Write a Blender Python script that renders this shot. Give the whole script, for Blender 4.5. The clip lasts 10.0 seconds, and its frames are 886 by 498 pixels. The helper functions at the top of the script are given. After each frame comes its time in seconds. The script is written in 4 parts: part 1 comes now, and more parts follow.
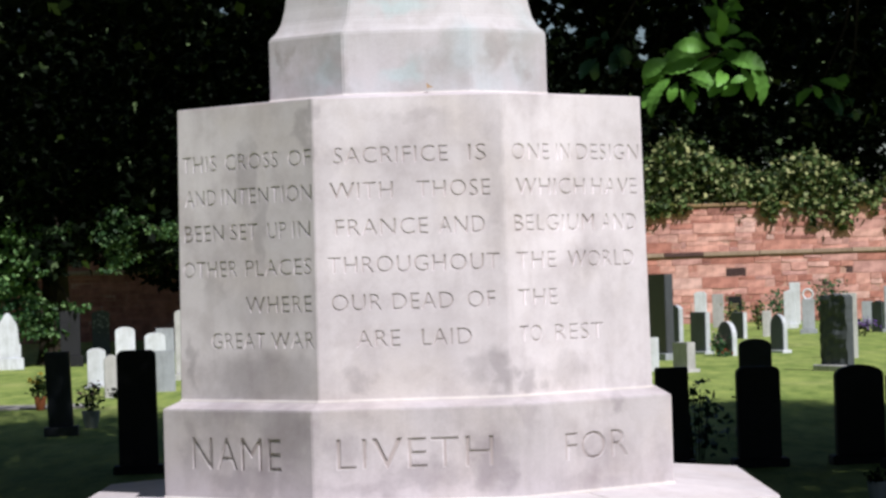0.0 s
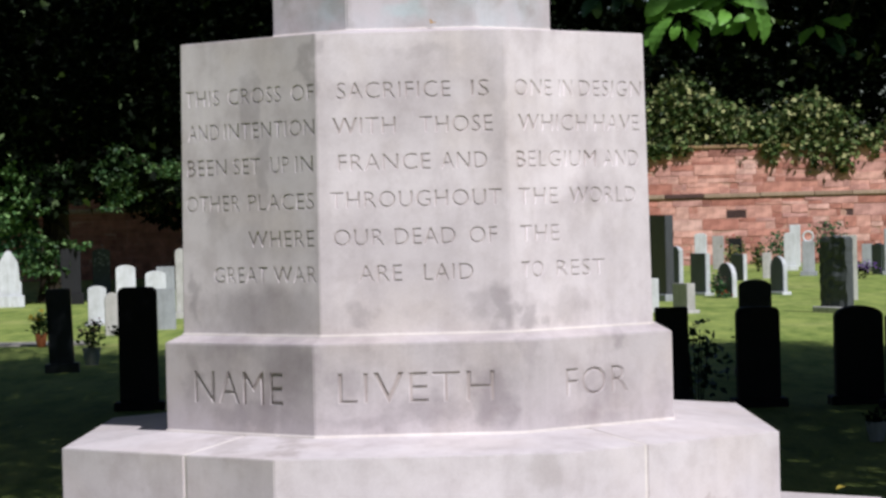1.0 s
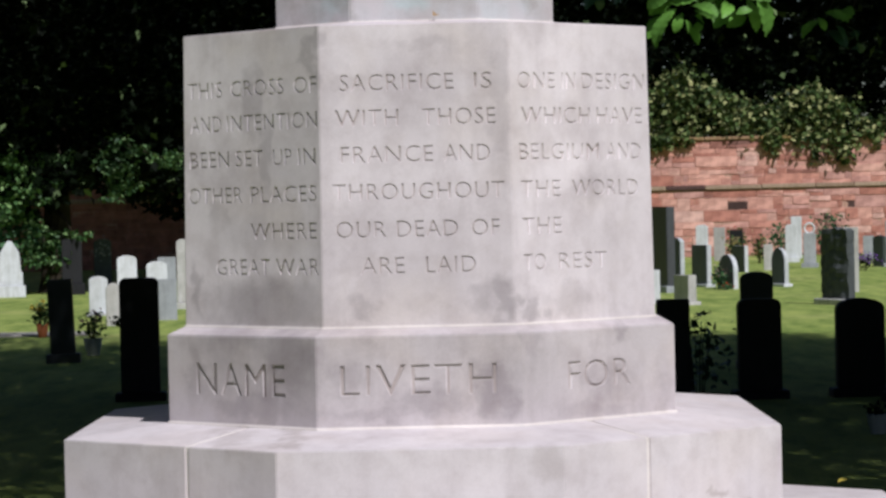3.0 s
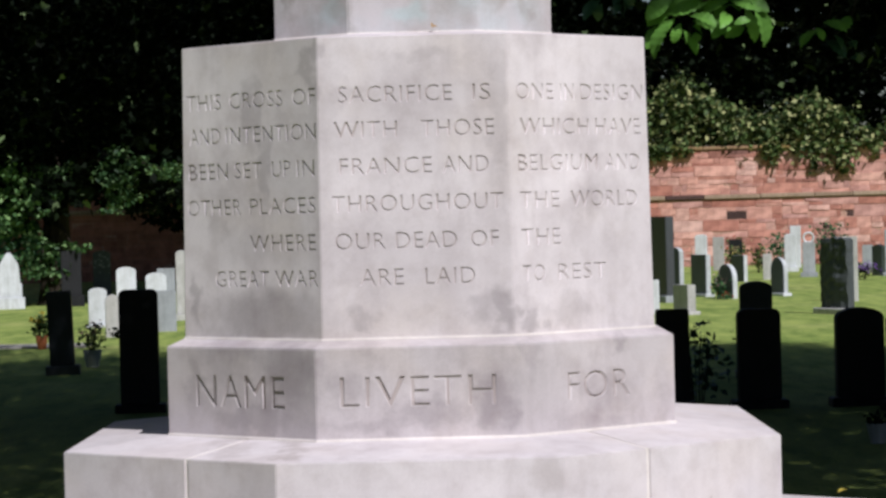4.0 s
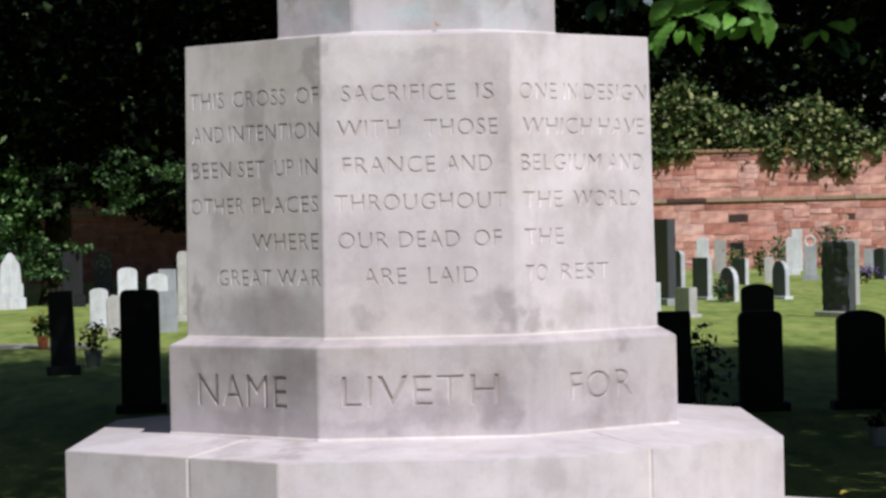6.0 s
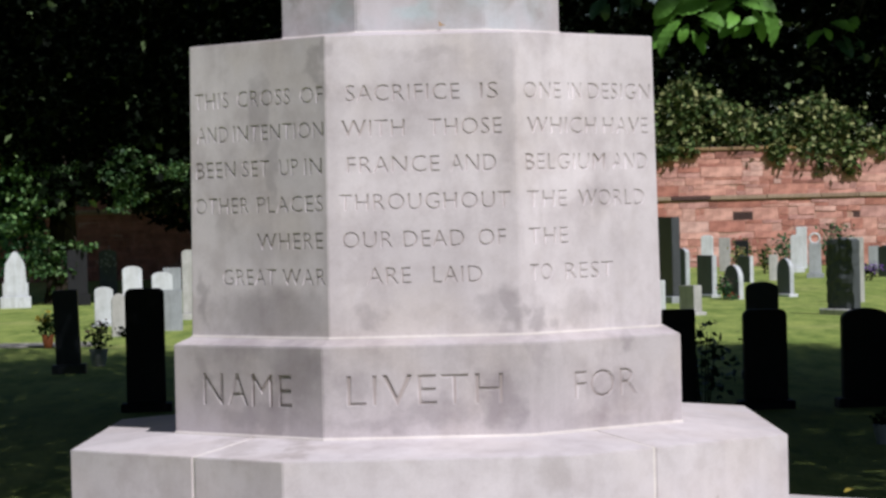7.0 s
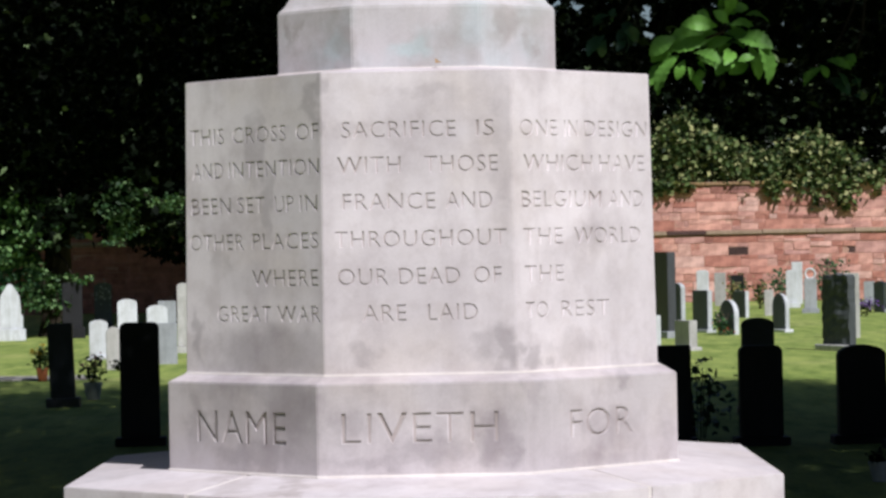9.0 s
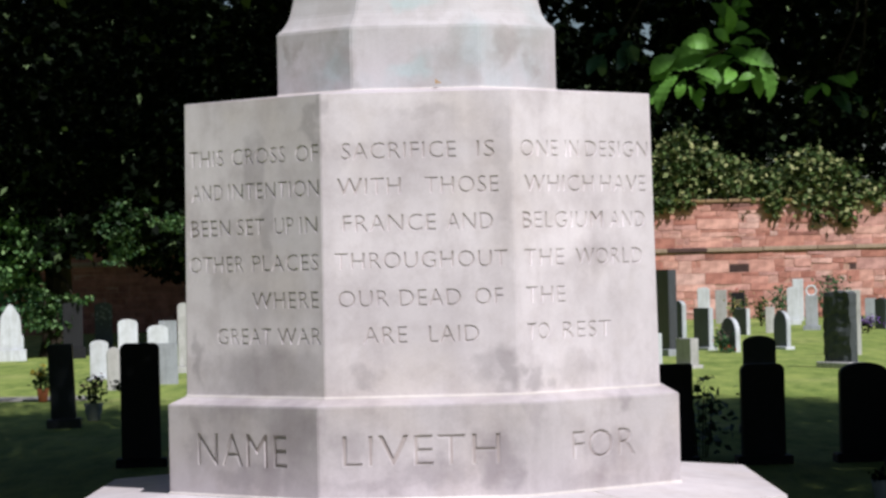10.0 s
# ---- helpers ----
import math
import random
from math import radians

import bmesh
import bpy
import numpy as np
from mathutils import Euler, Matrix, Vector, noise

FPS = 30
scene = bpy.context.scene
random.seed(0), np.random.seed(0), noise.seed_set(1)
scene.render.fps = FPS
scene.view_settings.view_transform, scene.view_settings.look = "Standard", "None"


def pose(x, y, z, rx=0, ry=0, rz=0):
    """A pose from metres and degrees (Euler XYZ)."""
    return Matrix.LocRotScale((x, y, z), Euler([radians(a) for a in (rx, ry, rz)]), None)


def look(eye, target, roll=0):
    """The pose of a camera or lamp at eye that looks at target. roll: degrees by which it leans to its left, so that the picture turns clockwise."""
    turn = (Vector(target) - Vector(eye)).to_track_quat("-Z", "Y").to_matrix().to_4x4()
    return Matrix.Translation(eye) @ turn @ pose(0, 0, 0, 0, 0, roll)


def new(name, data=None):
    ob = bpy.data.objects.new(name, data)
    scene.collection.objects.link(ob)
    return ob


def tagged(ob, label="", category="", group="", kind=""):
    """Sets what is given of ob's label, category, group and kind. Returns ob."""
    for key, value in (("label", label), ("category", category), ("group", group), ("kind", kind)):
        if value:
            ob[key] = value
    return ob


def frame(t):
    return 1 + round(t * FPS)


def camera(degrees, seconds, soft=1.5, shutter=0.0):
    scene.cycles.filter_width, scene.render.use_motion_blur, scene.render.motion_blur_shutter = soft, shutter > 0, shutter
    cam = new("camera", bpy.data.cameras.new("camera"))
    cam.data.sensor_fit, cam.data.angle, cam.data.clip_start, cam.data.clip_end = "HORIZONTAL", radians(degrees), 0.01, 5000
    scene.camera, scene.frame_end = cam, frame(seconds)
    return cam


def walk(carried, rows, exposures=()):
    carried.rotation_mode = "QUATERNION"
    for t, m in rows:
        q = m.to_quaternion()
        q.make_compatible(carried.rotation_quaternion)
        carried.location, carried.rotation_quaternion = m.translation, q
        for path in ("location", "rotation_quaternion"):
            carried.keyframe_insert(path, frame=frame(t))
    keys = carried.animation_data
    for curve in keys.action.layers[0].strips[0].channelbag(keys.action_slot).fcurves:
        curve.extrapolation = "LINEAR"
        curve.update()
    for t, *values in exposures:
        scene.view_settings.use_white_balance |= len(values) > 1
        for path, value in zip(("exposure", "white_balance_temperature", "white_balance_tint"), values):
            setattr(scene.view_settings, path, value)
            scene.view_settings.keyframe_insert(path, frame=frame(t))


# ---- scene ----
import itertools

cam = camera(20.417, 10.0, soft=2.8)

# seconds, eye, heading to the right and upward tilt (radians), lean (degrees)
PATH = (
    (0, (0.1299, -8.8101, 1.6306), -0.00313, 0.00994, -1.720),
    (0.5, (0.1278, -8.8179, 1.6239), -0.00384, 0.00154, -1.534),
    (1, (0.1235, -8.8324, 1.6130), -0.00388, -0.01408, -1.393),
    (1.5, (0.1208, -8.8304, 1.6031), -0.00316, -0.02797, -1.324),
    (2, (0.1212, -8.8263, 1.6051), -0.00343, -0.02395, -1.621),
    (2.2, (0.1201, -8.8271, 1.6068), -0.00352, -0.02073, -1.480),
    (3.5, (0.1189, -8.8304, 1.6226), -0.00443, -0.01672, -1.252),
    (4, (0.1193, -8.8323, 1.6217), -0.00396, -0.01362, -1.447),
    (4.5, (0.1150, -8.8387, 1.6194), -0.00395, -0.01149, -1.306),
    (5, (0.1135, -8.8323, 1.6137), -0.00434, -0.01062, -1.292),
    (5.5, (0.1142, -8.8217, 1.6097), -0.00403, -0.01122, -1.209),
    (6.8, (0.1128, -8.8282, 1.6170), -0.00589, -0.01421, -1.303),
    (7, (0.1147, -8.8342, 1.6170), -0.00634, -0.01347, -1.310),
    (7.5, (0.1136, -8.8248, 1.6244), -0.00656, -0.01085, -1.101),
    (8, (0.1166, -8.8188, 1.6262), -0.00615, -0.00743, -1.219),
    (8.5, (0.1152, -8.8142, 1.6279), -0.00508, -0.00361, -1.074),
    (9, (0.1140, -8.8095, 1.6299), -0.00419, 0.00007, -1.103),
    (9.5, (0.1158, -8.7860, 1.6333), -0.00418, 0.00329, -1.261),
    (10, (0.1135, -8.7716, 1.6407), -0.00426, 0.00742, -1.347),
)
walk(cam, [(t, look(e, (e[0] + math.sin(h) * math.cos(p), e[1] + math.cos(h) * math.cos(p), e[2] + math.sin(p)), lean))
           for t, e, h, p, lean in PATH], exposures=[(0.0, 0.02, 6230, 12.5), (1.0, -0.16, 6230, 12.5), (2.0, -0.36, 6230, 12.5), (3.5, -0.24, 6230, 12.5), (5.0, -0.15, 6230, 12.5), (5.6, -0.17, 6230, 12.5), (7.0, -0.29, 6230, 12.5), (8.5, -0.12, 6230, 12.5), (10.0, -0.09, 6230, 12.5)])

# ---------------------------------------------------------------- light
SUN_AZ, SUN_EL = radians(151), radians(48)          # from the north (+y), clockwise
world = bpy.data.worlds.new("sky")
scene.world = world
world.use_nodes = True
sky = world.node_tree.nodes.new("ShaderNodeTexSky")
sky.sky_type, sky.sun_disc = "NISHITA", False
sky.sun_elevation, sky.sun_rotation = SUN_EL, SUN_AZ
bg = world.node_tree.nodes["Background"]
world.node_tree.links.new(sky.outputs[0], bg.inputs[0])
bg.inputs[1].default_value = 0.05
sun = new("sun", bpy.data.lights.new("sun", "SUN"))
sun.data.energy, sun.data.angle, sun.data.color = 5.0, radians(0.6), (1.0, 0.97, 0.955)
to_sun = Vector((math.sin(SUN_AZ) * math.cos(SUN_EL), math.cos(SUN_AZ) * math.cos(SUN_EL), math.sin(SUN_EL)))
sun.matrix_world = look(to_sun * 60, (0, 0, 0))


# ---------------------------------------------------------------- materials
def mat(name, rough=0.85, spec=0.3):
    m = bpy.data.materials.new(name)
    m.use_nodes = True
    b = m.node_tree.nodes["Principled BSDF"]
    b.inputs["Roughness"].default_value = rough
    b.inputs["Specular IOR Level"].default_value = spec
    return m, m.node_tree, b


def noise_node(nt, scale, detail=5.0, rough=0.6, stretch=(1, 1, 1), source="Object"):
    co = nt.nodes.new("ShaderNodeTexCoord")
    mp = nt.nodes.new("ShaderNodeMapping")
    mp.inputs["Scale"].default_value = stretch
    n = nt.nodes.new("ShaderNodeTexNoise")
    n.inputs["Scale"].default_value, n.inputs["Detail"].default_value, n.inputs["Roughness"].default_value = scale, detail, rough
    nt.links.new(co.outputs[source], mp.inputs[0])
    nt.links.new(mp.outputs[0], n.inputs[0])
    return n.outputs[0]


def ramp(nt, fac, stops):
    r = nt.nodes.new("ShaderNodeValToRGB")
    e = r.color_ramp.elements
    while len(e) < len(stops):
        e.new(0.5)
    for k, (pos, col) in zip(e, stops):
        k.position, k.color = pos, (*col, 1)
    nt.links.new(fac, r.inputs[0])
    return r.outputs[0]


def mix(nt, a, b, fac, kind="MIX"):
    m = nt.nodes.new("ShaderNodeMix")
    m.data_type, m.blend_type = "RGBA", kind
    for socket, v in ((m.inputs[0], fac), (m.inputs[6], a), (m.inputs[7], b)):
        if isinstance(v, (int, float)):
            socket.default_value = v
        elif isinstance(v, tuple):
            socket.default_value = (*v, 1)
        else:
            nt.links.new(v, socket)
    return m.outputs[2]


def bump(nt, b, height, strength, dist):
    n = nt.nodes.new("ShaderNodeBump")
    n.inputs["Strength"].default_value, n.inputs["Distance"].default_value = strength, dist
    nt.links.new(height, n.inputs["Height"])
    nt.links.new(n.outputs[0], b.inputs["Normal"])


def per_object(nt, low, high):
    o = nt.nodes.new("ShaderNodeObjectInfo")
    return ramp(nt, o.outputs["Random"], [(0, low), (1, high)])


def stain_shade_mask(nt, stains):
    """Ragged stains, and the shade painted on the die's front: (x, z, half width, half height, strength) of each,
    joined by their maximum.
    """
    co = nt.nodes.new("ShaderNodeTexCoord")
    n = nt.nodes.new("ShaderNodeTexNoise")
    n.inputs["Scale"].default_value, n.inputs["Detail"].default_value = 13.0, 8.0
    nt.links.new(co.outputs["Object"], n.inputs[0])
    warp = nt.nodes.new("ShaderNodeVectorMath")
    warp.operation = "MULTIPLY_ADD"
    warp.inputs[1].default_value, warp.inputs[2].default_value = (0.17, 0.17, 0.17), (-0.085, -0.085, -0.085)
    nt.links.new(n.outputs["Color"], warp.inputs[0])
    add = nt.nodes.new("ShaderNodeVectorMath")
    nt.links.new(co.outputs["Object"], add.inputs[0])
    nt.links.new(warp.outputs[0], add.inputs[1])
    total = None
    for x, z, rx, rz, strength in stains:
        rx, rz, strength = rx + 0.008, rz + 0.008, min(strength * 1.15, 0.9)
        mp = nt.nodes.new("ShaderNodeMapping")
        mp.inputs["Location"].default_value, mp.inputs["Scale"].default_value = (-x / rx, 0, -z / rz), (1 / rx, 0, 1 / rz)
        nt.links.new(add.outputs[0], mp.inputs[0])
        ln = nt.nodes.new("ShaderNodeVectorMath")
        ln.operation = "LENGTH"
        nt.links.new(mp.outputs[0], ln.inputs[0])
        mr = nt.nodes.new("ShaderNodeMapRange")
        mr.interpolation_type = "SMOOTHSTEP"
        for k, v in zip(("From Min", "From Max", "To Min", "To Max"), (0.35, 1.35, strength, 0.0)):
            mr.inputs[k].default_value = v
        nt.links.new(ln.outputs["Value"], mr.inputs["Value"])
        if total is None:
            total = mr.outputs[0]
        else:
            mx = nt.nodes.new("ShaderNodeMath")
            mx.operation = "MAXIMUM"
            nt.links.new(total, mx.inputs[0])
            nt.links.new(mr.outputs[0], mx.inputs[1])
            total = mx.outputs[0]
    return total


def limestone(name, base, dirt, amount=0.5, wash=None, cloudy=0.82, stains=(), stain=(0.27, 0.235, 0.25), tints=(), tint=(0.42, 0.60, 0.60)):
    """Weathered limestone: broad clouding, blotches, rain streaks, a faint wash of another colour, single stains, fine grain."""
    m, nt, b = mat(name, 0.88, 0.2)
    cloud = noise_node(nt, 1.9, 3, 0.5)
    patch = noise_node(nt, 4.2, 6, 0.62)
    streak = noise_node(nt, 7.0, 4, 0.6, (1, 1, 0.1))
    grain = noise_node(nt, 150, 3, 0.7)
    c = ramp(nt, cloud, [(0.33, tuple(v * cloudy for v in base)), (0.5, tuple(v * 0.97 for v in base)), (0.66, tuple(min(1, v * 1.07) for v in base))])
    if wash:
        c = mix(nt, c, wash, ramp(nt, noise_node(nt, 3.3, 3, 0.5), [(0.48, (0, 0, 0)), (0.66, (0.5, 0.5, 0.5))]))
    c = mix(nt, c, dirt, ramp(nt, patch, [(0.5, (0, 0, 0)), (0.72, (amount, amount, amount))]))
    c = mix(nt, c, tuple(v * 0.95 for v in dirt), ramp(nt, streak, [(0.5, (0, 0, 0)), (0.78, (amount * 0.8,) * 3)]))
    if tints:
        c = mix(nt, c, tint, stain_shade_mask(nt, tints))
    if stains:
        c = mix(nt, c, stain, stain_shade_mask(nt, stains))
    mottle = noise_node(nt, 15.0, 6, 0.65)
    c = mix(nt, c, ramp(nt, mottle, [(0.36, (0.86, 0.84, 0.83)), (0.52, (1, 1, 1)), (0.7, (1.04, 1.04, 1.04))]), 0.5, "MULTIPLY")
    c = mix(nt, c, ramp(nt, grain, [(0.3, (0.9, 0.9, 0.9)), (0.7, (1.05, 1.05, 1.05))]), 0.6, "MULTIPLY")
    nt.links.new(c, b.inputs["Base Color"])
    bump(nt, b, grain, 0.25, 0.002)
    return m


# last two ovals dim the whole front face: part dirt, part painted light balance
DIE_STAINS_AND_SHADE = ((-0.50, 1.300, 0.210, 0.085, 0.42), (-0.495, 1.529, 0.169, 0.056, 0.15), (-0.761, 1.348, 0.022, 0.075, 0.40), (-0.507, 1.801, 0.022, 0.103, 0.35),
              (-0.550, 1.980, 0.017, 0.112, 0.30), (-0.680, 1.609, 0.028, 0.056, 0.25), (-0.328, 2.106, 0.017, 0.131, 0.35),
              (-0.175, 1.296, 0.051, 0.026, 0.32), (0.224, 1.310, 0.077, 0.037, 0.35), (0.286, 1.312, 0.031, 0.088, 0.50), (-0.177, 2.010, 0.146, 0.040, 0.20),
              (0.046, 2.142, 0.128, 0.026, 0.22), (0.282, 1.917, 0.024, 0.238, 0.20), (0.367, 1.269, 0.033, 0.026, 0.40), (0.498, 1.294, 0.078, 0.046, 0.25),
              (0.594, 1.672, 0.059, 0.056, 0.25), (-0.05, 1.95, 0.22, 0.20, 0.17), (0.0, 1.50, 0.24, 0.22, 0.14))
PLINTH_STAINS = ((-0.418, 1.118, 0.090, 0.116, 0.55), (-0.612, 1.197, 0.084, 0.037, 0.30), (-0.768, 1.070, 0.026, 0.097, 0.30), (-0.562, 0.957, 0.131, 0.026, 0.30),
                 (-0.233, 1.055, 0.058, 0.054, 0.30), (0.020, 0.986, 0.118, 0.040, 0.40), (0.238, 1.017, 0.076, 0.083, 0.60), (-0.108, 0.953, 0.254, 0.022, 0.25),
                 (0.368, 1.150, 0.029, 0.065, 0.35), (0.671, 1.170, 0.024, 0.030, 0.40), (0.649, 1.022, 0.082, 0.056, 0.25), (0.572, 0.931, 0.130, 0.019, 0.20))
FOOT_STAINS = ((-0.427, 2.376, 0.012, 0.057, 0.38), (-0.230, 2.334, 0.029, 0.080, 0.35), (0.307, 2.397, 0.038, 0.057, 0.40), (0.400, 2.309, 0.023, 0.042, 0.30), (0.124, 2.354, 0.034, 0.076, 0.20))
FOOT_TINTS = ((-0.001, 2.312, 0.060, 0.034, 0.32), (-0.024, 2.542, 0.100, 0.028, 0.35), (-0.258, 2.313, 0.038, 0.050, 0.25))
BASE_STAINS = ((-0.62, 0.885, 0.07, 0.028, 0.35), (-0.42, 0.892, 0.05, 0.022, 0.40), (-0.83, 0.66, 0.05, 0.17, 0.22), (-0.55, 0.58, 0.05, 0.22, 0.15),
               (0.40, 0.80, 0.06, 0.04, 0.22), (0.30, 0.62, 0.03, 0.16, 0.18), (0.96, 0.66, 0.03, 0.012, 0.40), (1.08, 0.61, 0.004, 0.006, 0.60))
STONE = limestone("pale_limestone", (0.70, 0.638, 0.665), (0.36, 0.305, 0.32), 0.45, (0.60, 0.525, 0.50), 0.86, DIE_STAINS_AND_SHADE)
STONE_BASE = limestone("clean_pale_limestone", (0.655, 0.607, 0.622), (0.38, 0.325, 0.335), 0.35, (0.60, 0.535, 0.52), 0.9, BASE_STAINS, (0.34, 0.29, 0.27))
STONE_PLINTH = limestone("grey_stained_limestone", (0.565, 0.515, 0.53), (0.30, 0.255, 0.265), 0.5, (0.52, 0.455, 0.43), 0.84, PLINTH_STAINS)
STONE_CUT = limestone("darker_cut_limestone", (0.45, 0.39, 0.38), (0.30, 0.25, 0.235), 0.6)
STONE_COLLAR = limestone("washed_limestone", (0.54, 0.51, 0.515), (0.35, 0.315, 0.285), 0.6, (0.44, 0.53, 0.54), 0.82, FOOT_STAINS, (0.26, 0.22, 0.19), FOOT_TINTS)
MORTAR = limestone("pale_mortar", (0.76, 0.71, 0.68), (0.58, 0.51, 0.47), 0.4)


def plain_stone(name, low, high, rough=0.8, spec=0.3, scale=14.0, grain_scale=120):
    """Headstone stone: colour varies from stone to stone, with stains and fine grain."""
    m, nt, b = mat(name, rough, spec)
    c = per_object(nt, low, high)
    stain = noise_node(nt, scale, 5, 0.65)
    streak = noise_node(nt, 12, 3, 0.6, (1, 1, 0.15))
    grain = noise_node(nt, grain_scale, 3, 0.7)
    c = mix(nt, c, ramp(nt, stain, [(0.35, (0.8, 0.81, 0.79)), (0.65, (1.05, 1.05, 1.05))]), 0.8, "MULTIPLY")
    c = mix(nt, c, ramp(nt, streak, [(0.4, (0.8, 0.79, 0.76)), (0.6, (1, 1, 1))]), 0.7, "MULTIPLY")
    c = mix(nt, c, ramp(nt, grain, [(0.3, (0.85, 0.85, 0.85)), (0.7, (1.1, 1.1, 1.1))]), 0.7, "MULTIPLY")
    nt.links.new(c, b.inputs["Base Color"])
    bump(nt, b, grain, 0.3, 0.002)
    return m


WHITE_STONE = plain_stone("white_marble", (0.64, 0.66, 0.70), (0.76, 0.78, 0.82), 0.75, 0.3, 5.0, 60)
PALE_STONE = plain_stone("pale_sandstone", (0.46, 0.45, 0.44), (0.60, 0.59, 0.58), 0.8, 0.3, 6.0, 60)
GREY_STONE = plain_stone("grey_granite", (0.30, 0.32, 0.35), (0.46, 0.48, 0.51), 0.7, 0.3, 6.0, 60)
# pair for turned headstones: pale for sunlit sides, dark for faces in shade
PALE_GRANITE = plain_stone("pale_granite", (0.50, 0.53, 0.56), (0.62, 0.64, 0.67), 0.7, 0.3, 6.0, 60)
SHADED_FACE_BLUE = plain_stone("shaded_face_blue_granite", (0.10, 0.112, 0.15), (0.12, 0.135, 0.18), 0.5, 0.3)
DARK_STONE = plain_stone("dark_granite", (0.045, 0.05, 0.06), (0.075, 0.08, 0.09), 0.45, 0.4)
ROCK_FACE = plain_stone("rock_faced_granite", (0.07, 0.08, 0.085), (0.09, 0.10, 0.105), 0.75, 0.2, 9, 90)
SLATE = plain_stone("slate_grey_granite", (0.10, 0.12, 0.14), (0.16, 0.18, 0.20), 0.6)
BLACK_STONE = plain_stone("near_black_stone", (0.012, 0.012, 0.014), (0.022, 0.022, 0.025), 0.6, 0.2)
GILT = plain_stone("faded_gilding", (0.45, 0.36, 0.18), (0.55, 0.46, 0.25), 0.5)


def sandstone():
    m, nt, b = mat("red_sandstone", 0.92, 0.15)
    o = nt.nodes.new("ShaderNodeObjectInfo")
    c = ramp(nt, o.outputs["Random"], [(0.0, (0.27, 0.14, 0.12)), (0.10, (0.48, 0.21, 0.16)), (0.4, (0.65, 0.32, 0.25)), (0.6, (0.57, 0.32, 0.28)), (0.8, (0.74, 0.39, 0.31)), (1.0, (0.73, 0.47, 0.41))])
    g = nt.nodes.new("ShaderNodeNewGeometry")
    isl = ramp(nt, g.outputs["Random Per Island"], [(0, (0.5, 0.48, 0.5)), (0.5, (0.95, 0.95, 0.95)), (1, (1.25, 1.28, 1.28))])
    c = mix(nt, c, isl, 0.5, "MULTIPLY")
    blotch = noise_node(nt, 3.0, 5, 0.65)
    bed = noise_node(nt, 5.0, 4, 0.6, (0.4, 1, 5))
    c = mix(nt, c, ramp(nt, blotch, [(0.35, (0.6, 0.56, 0.56)), (0.62, (1.18, 1.2, 1.2))]), 0.85, "MULTIPLY")
    c = mix(nt, c, ramp(nt, bed, [(0.35, (0.8, 0.76, 0.74)), (0.65, (1.08, 1.08, 1.08))]), 0.4, "MULTIPLY")
    nt.links.new(c, b.inputs["Base Color"])
    bump(nt, b, noise_node(nt, 14.0, 6, 0.7), 0.35, 0.02)
    return m


RED = sandstone()
RED_DARK = plain_stone("soot_darkened_sandstone", (0.045, 0.03, 0.03), (0.10, 0.06, 0.055), 0.9, 0.15, 3, 30)
RED_BED = plain_stone("sandstone_mortar", (0.56, 0.33, 0.26), (0.58, 0.35, 0.28), 0.95, 0.1, 2.0, 20)
STRING = plain_stone("brown_sandstone", (0.31, 0.22, 0.16), (0.42, 0.31, 0.23), 0.9, 0.15, 2.5, 30)
LICHEN_STONE = plain_stone("lichen_covered_coping", (0.30, 0.19, 0.12), (0.48, 0.33, 0.11), 0.9, 0.15, 2.5, 30)


def lawn():
    m, nt, b = mat("mown_grass", 0.9, 0.15)
    big = noise_node(nt, 0.35, 5, 0.6)
    tuft = noise_node(nt, 3.0, 5, 0.7, (1, 0.25, 1))
    blade = noise_node(nt, 60, 3, 0.7, (1, 0.3, 1))
    c = ramp(nt, big, [(0.3, (0.20, 0.27, 0.07)), (0.55, (0.26, 0.32, 0.095)), (0.75, (0.34, 0.36, 0.14))])
    c = mix(nt, c, ramp(nt, tuft, [(0.36, (0.5, 0.6, 0.45)), (0.5, (0.95, 0.97, 0.9)), (0.64, (1.3, 1.22, 1.15))]), 0.8, "MULTIPLY")
    c = mix(nt, c, ramp(nt, blade, [(0.35, (0.7, 0.74, 0.65)), (0.65, (1.2, 1.15, 1.1))]), 0.6, "MULTIPLY")
    nt.links.new(c, b.inputs["Base Color"])
    bump(nt, b, tuft, 0.6, 0.05)
    return m


GRASS = lawn()
GRAVEL = plain_stone("pale_gravel", (0.38, 0.36, 0.33), (0.42, 0.40, 0.37), 0.95, 0.1, 4, 40)


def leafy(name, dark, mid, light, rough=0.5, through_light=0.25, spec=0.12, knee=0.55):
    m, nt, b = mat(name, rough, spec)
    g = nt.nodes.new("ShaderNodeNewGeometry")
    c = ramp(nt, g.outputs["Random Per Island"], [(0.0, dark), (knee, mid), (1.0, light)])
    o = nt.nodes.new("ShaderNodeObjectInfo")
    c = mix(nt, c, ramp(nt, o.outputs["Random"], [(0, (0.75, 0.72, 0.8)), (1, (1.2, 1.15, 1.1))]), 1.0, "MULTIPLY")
    vein = noise_node(nt, 25, 3, 0.6)
    c = mix(nt, c, ramp(nt, vein, [(0.3, (0.8, 0.82, 0.75)), (0.7, (1.1, 1.1, 1.05))]), 0.7, "MULTIPLY")
    nt.links.new(c, b.inputs["Base Color"])
    tr = nt.nodes.new("ShaderNodeBsdfTranslucent")
    nt.links.new(c, tr.inputs[0])
    ms = nt.nodes.new("ShaderNodeMixShader")
    ms.inputs[0].default_value = through_light
    nt.links.new(b.outputs[0], ms.inputs[1])
    nt.links.new(tr.outputs[0], ms.inputs[2])
    nt.links.new(ms.outputs[0], nt.nodes["Material Output"].inputs[0])
    return m


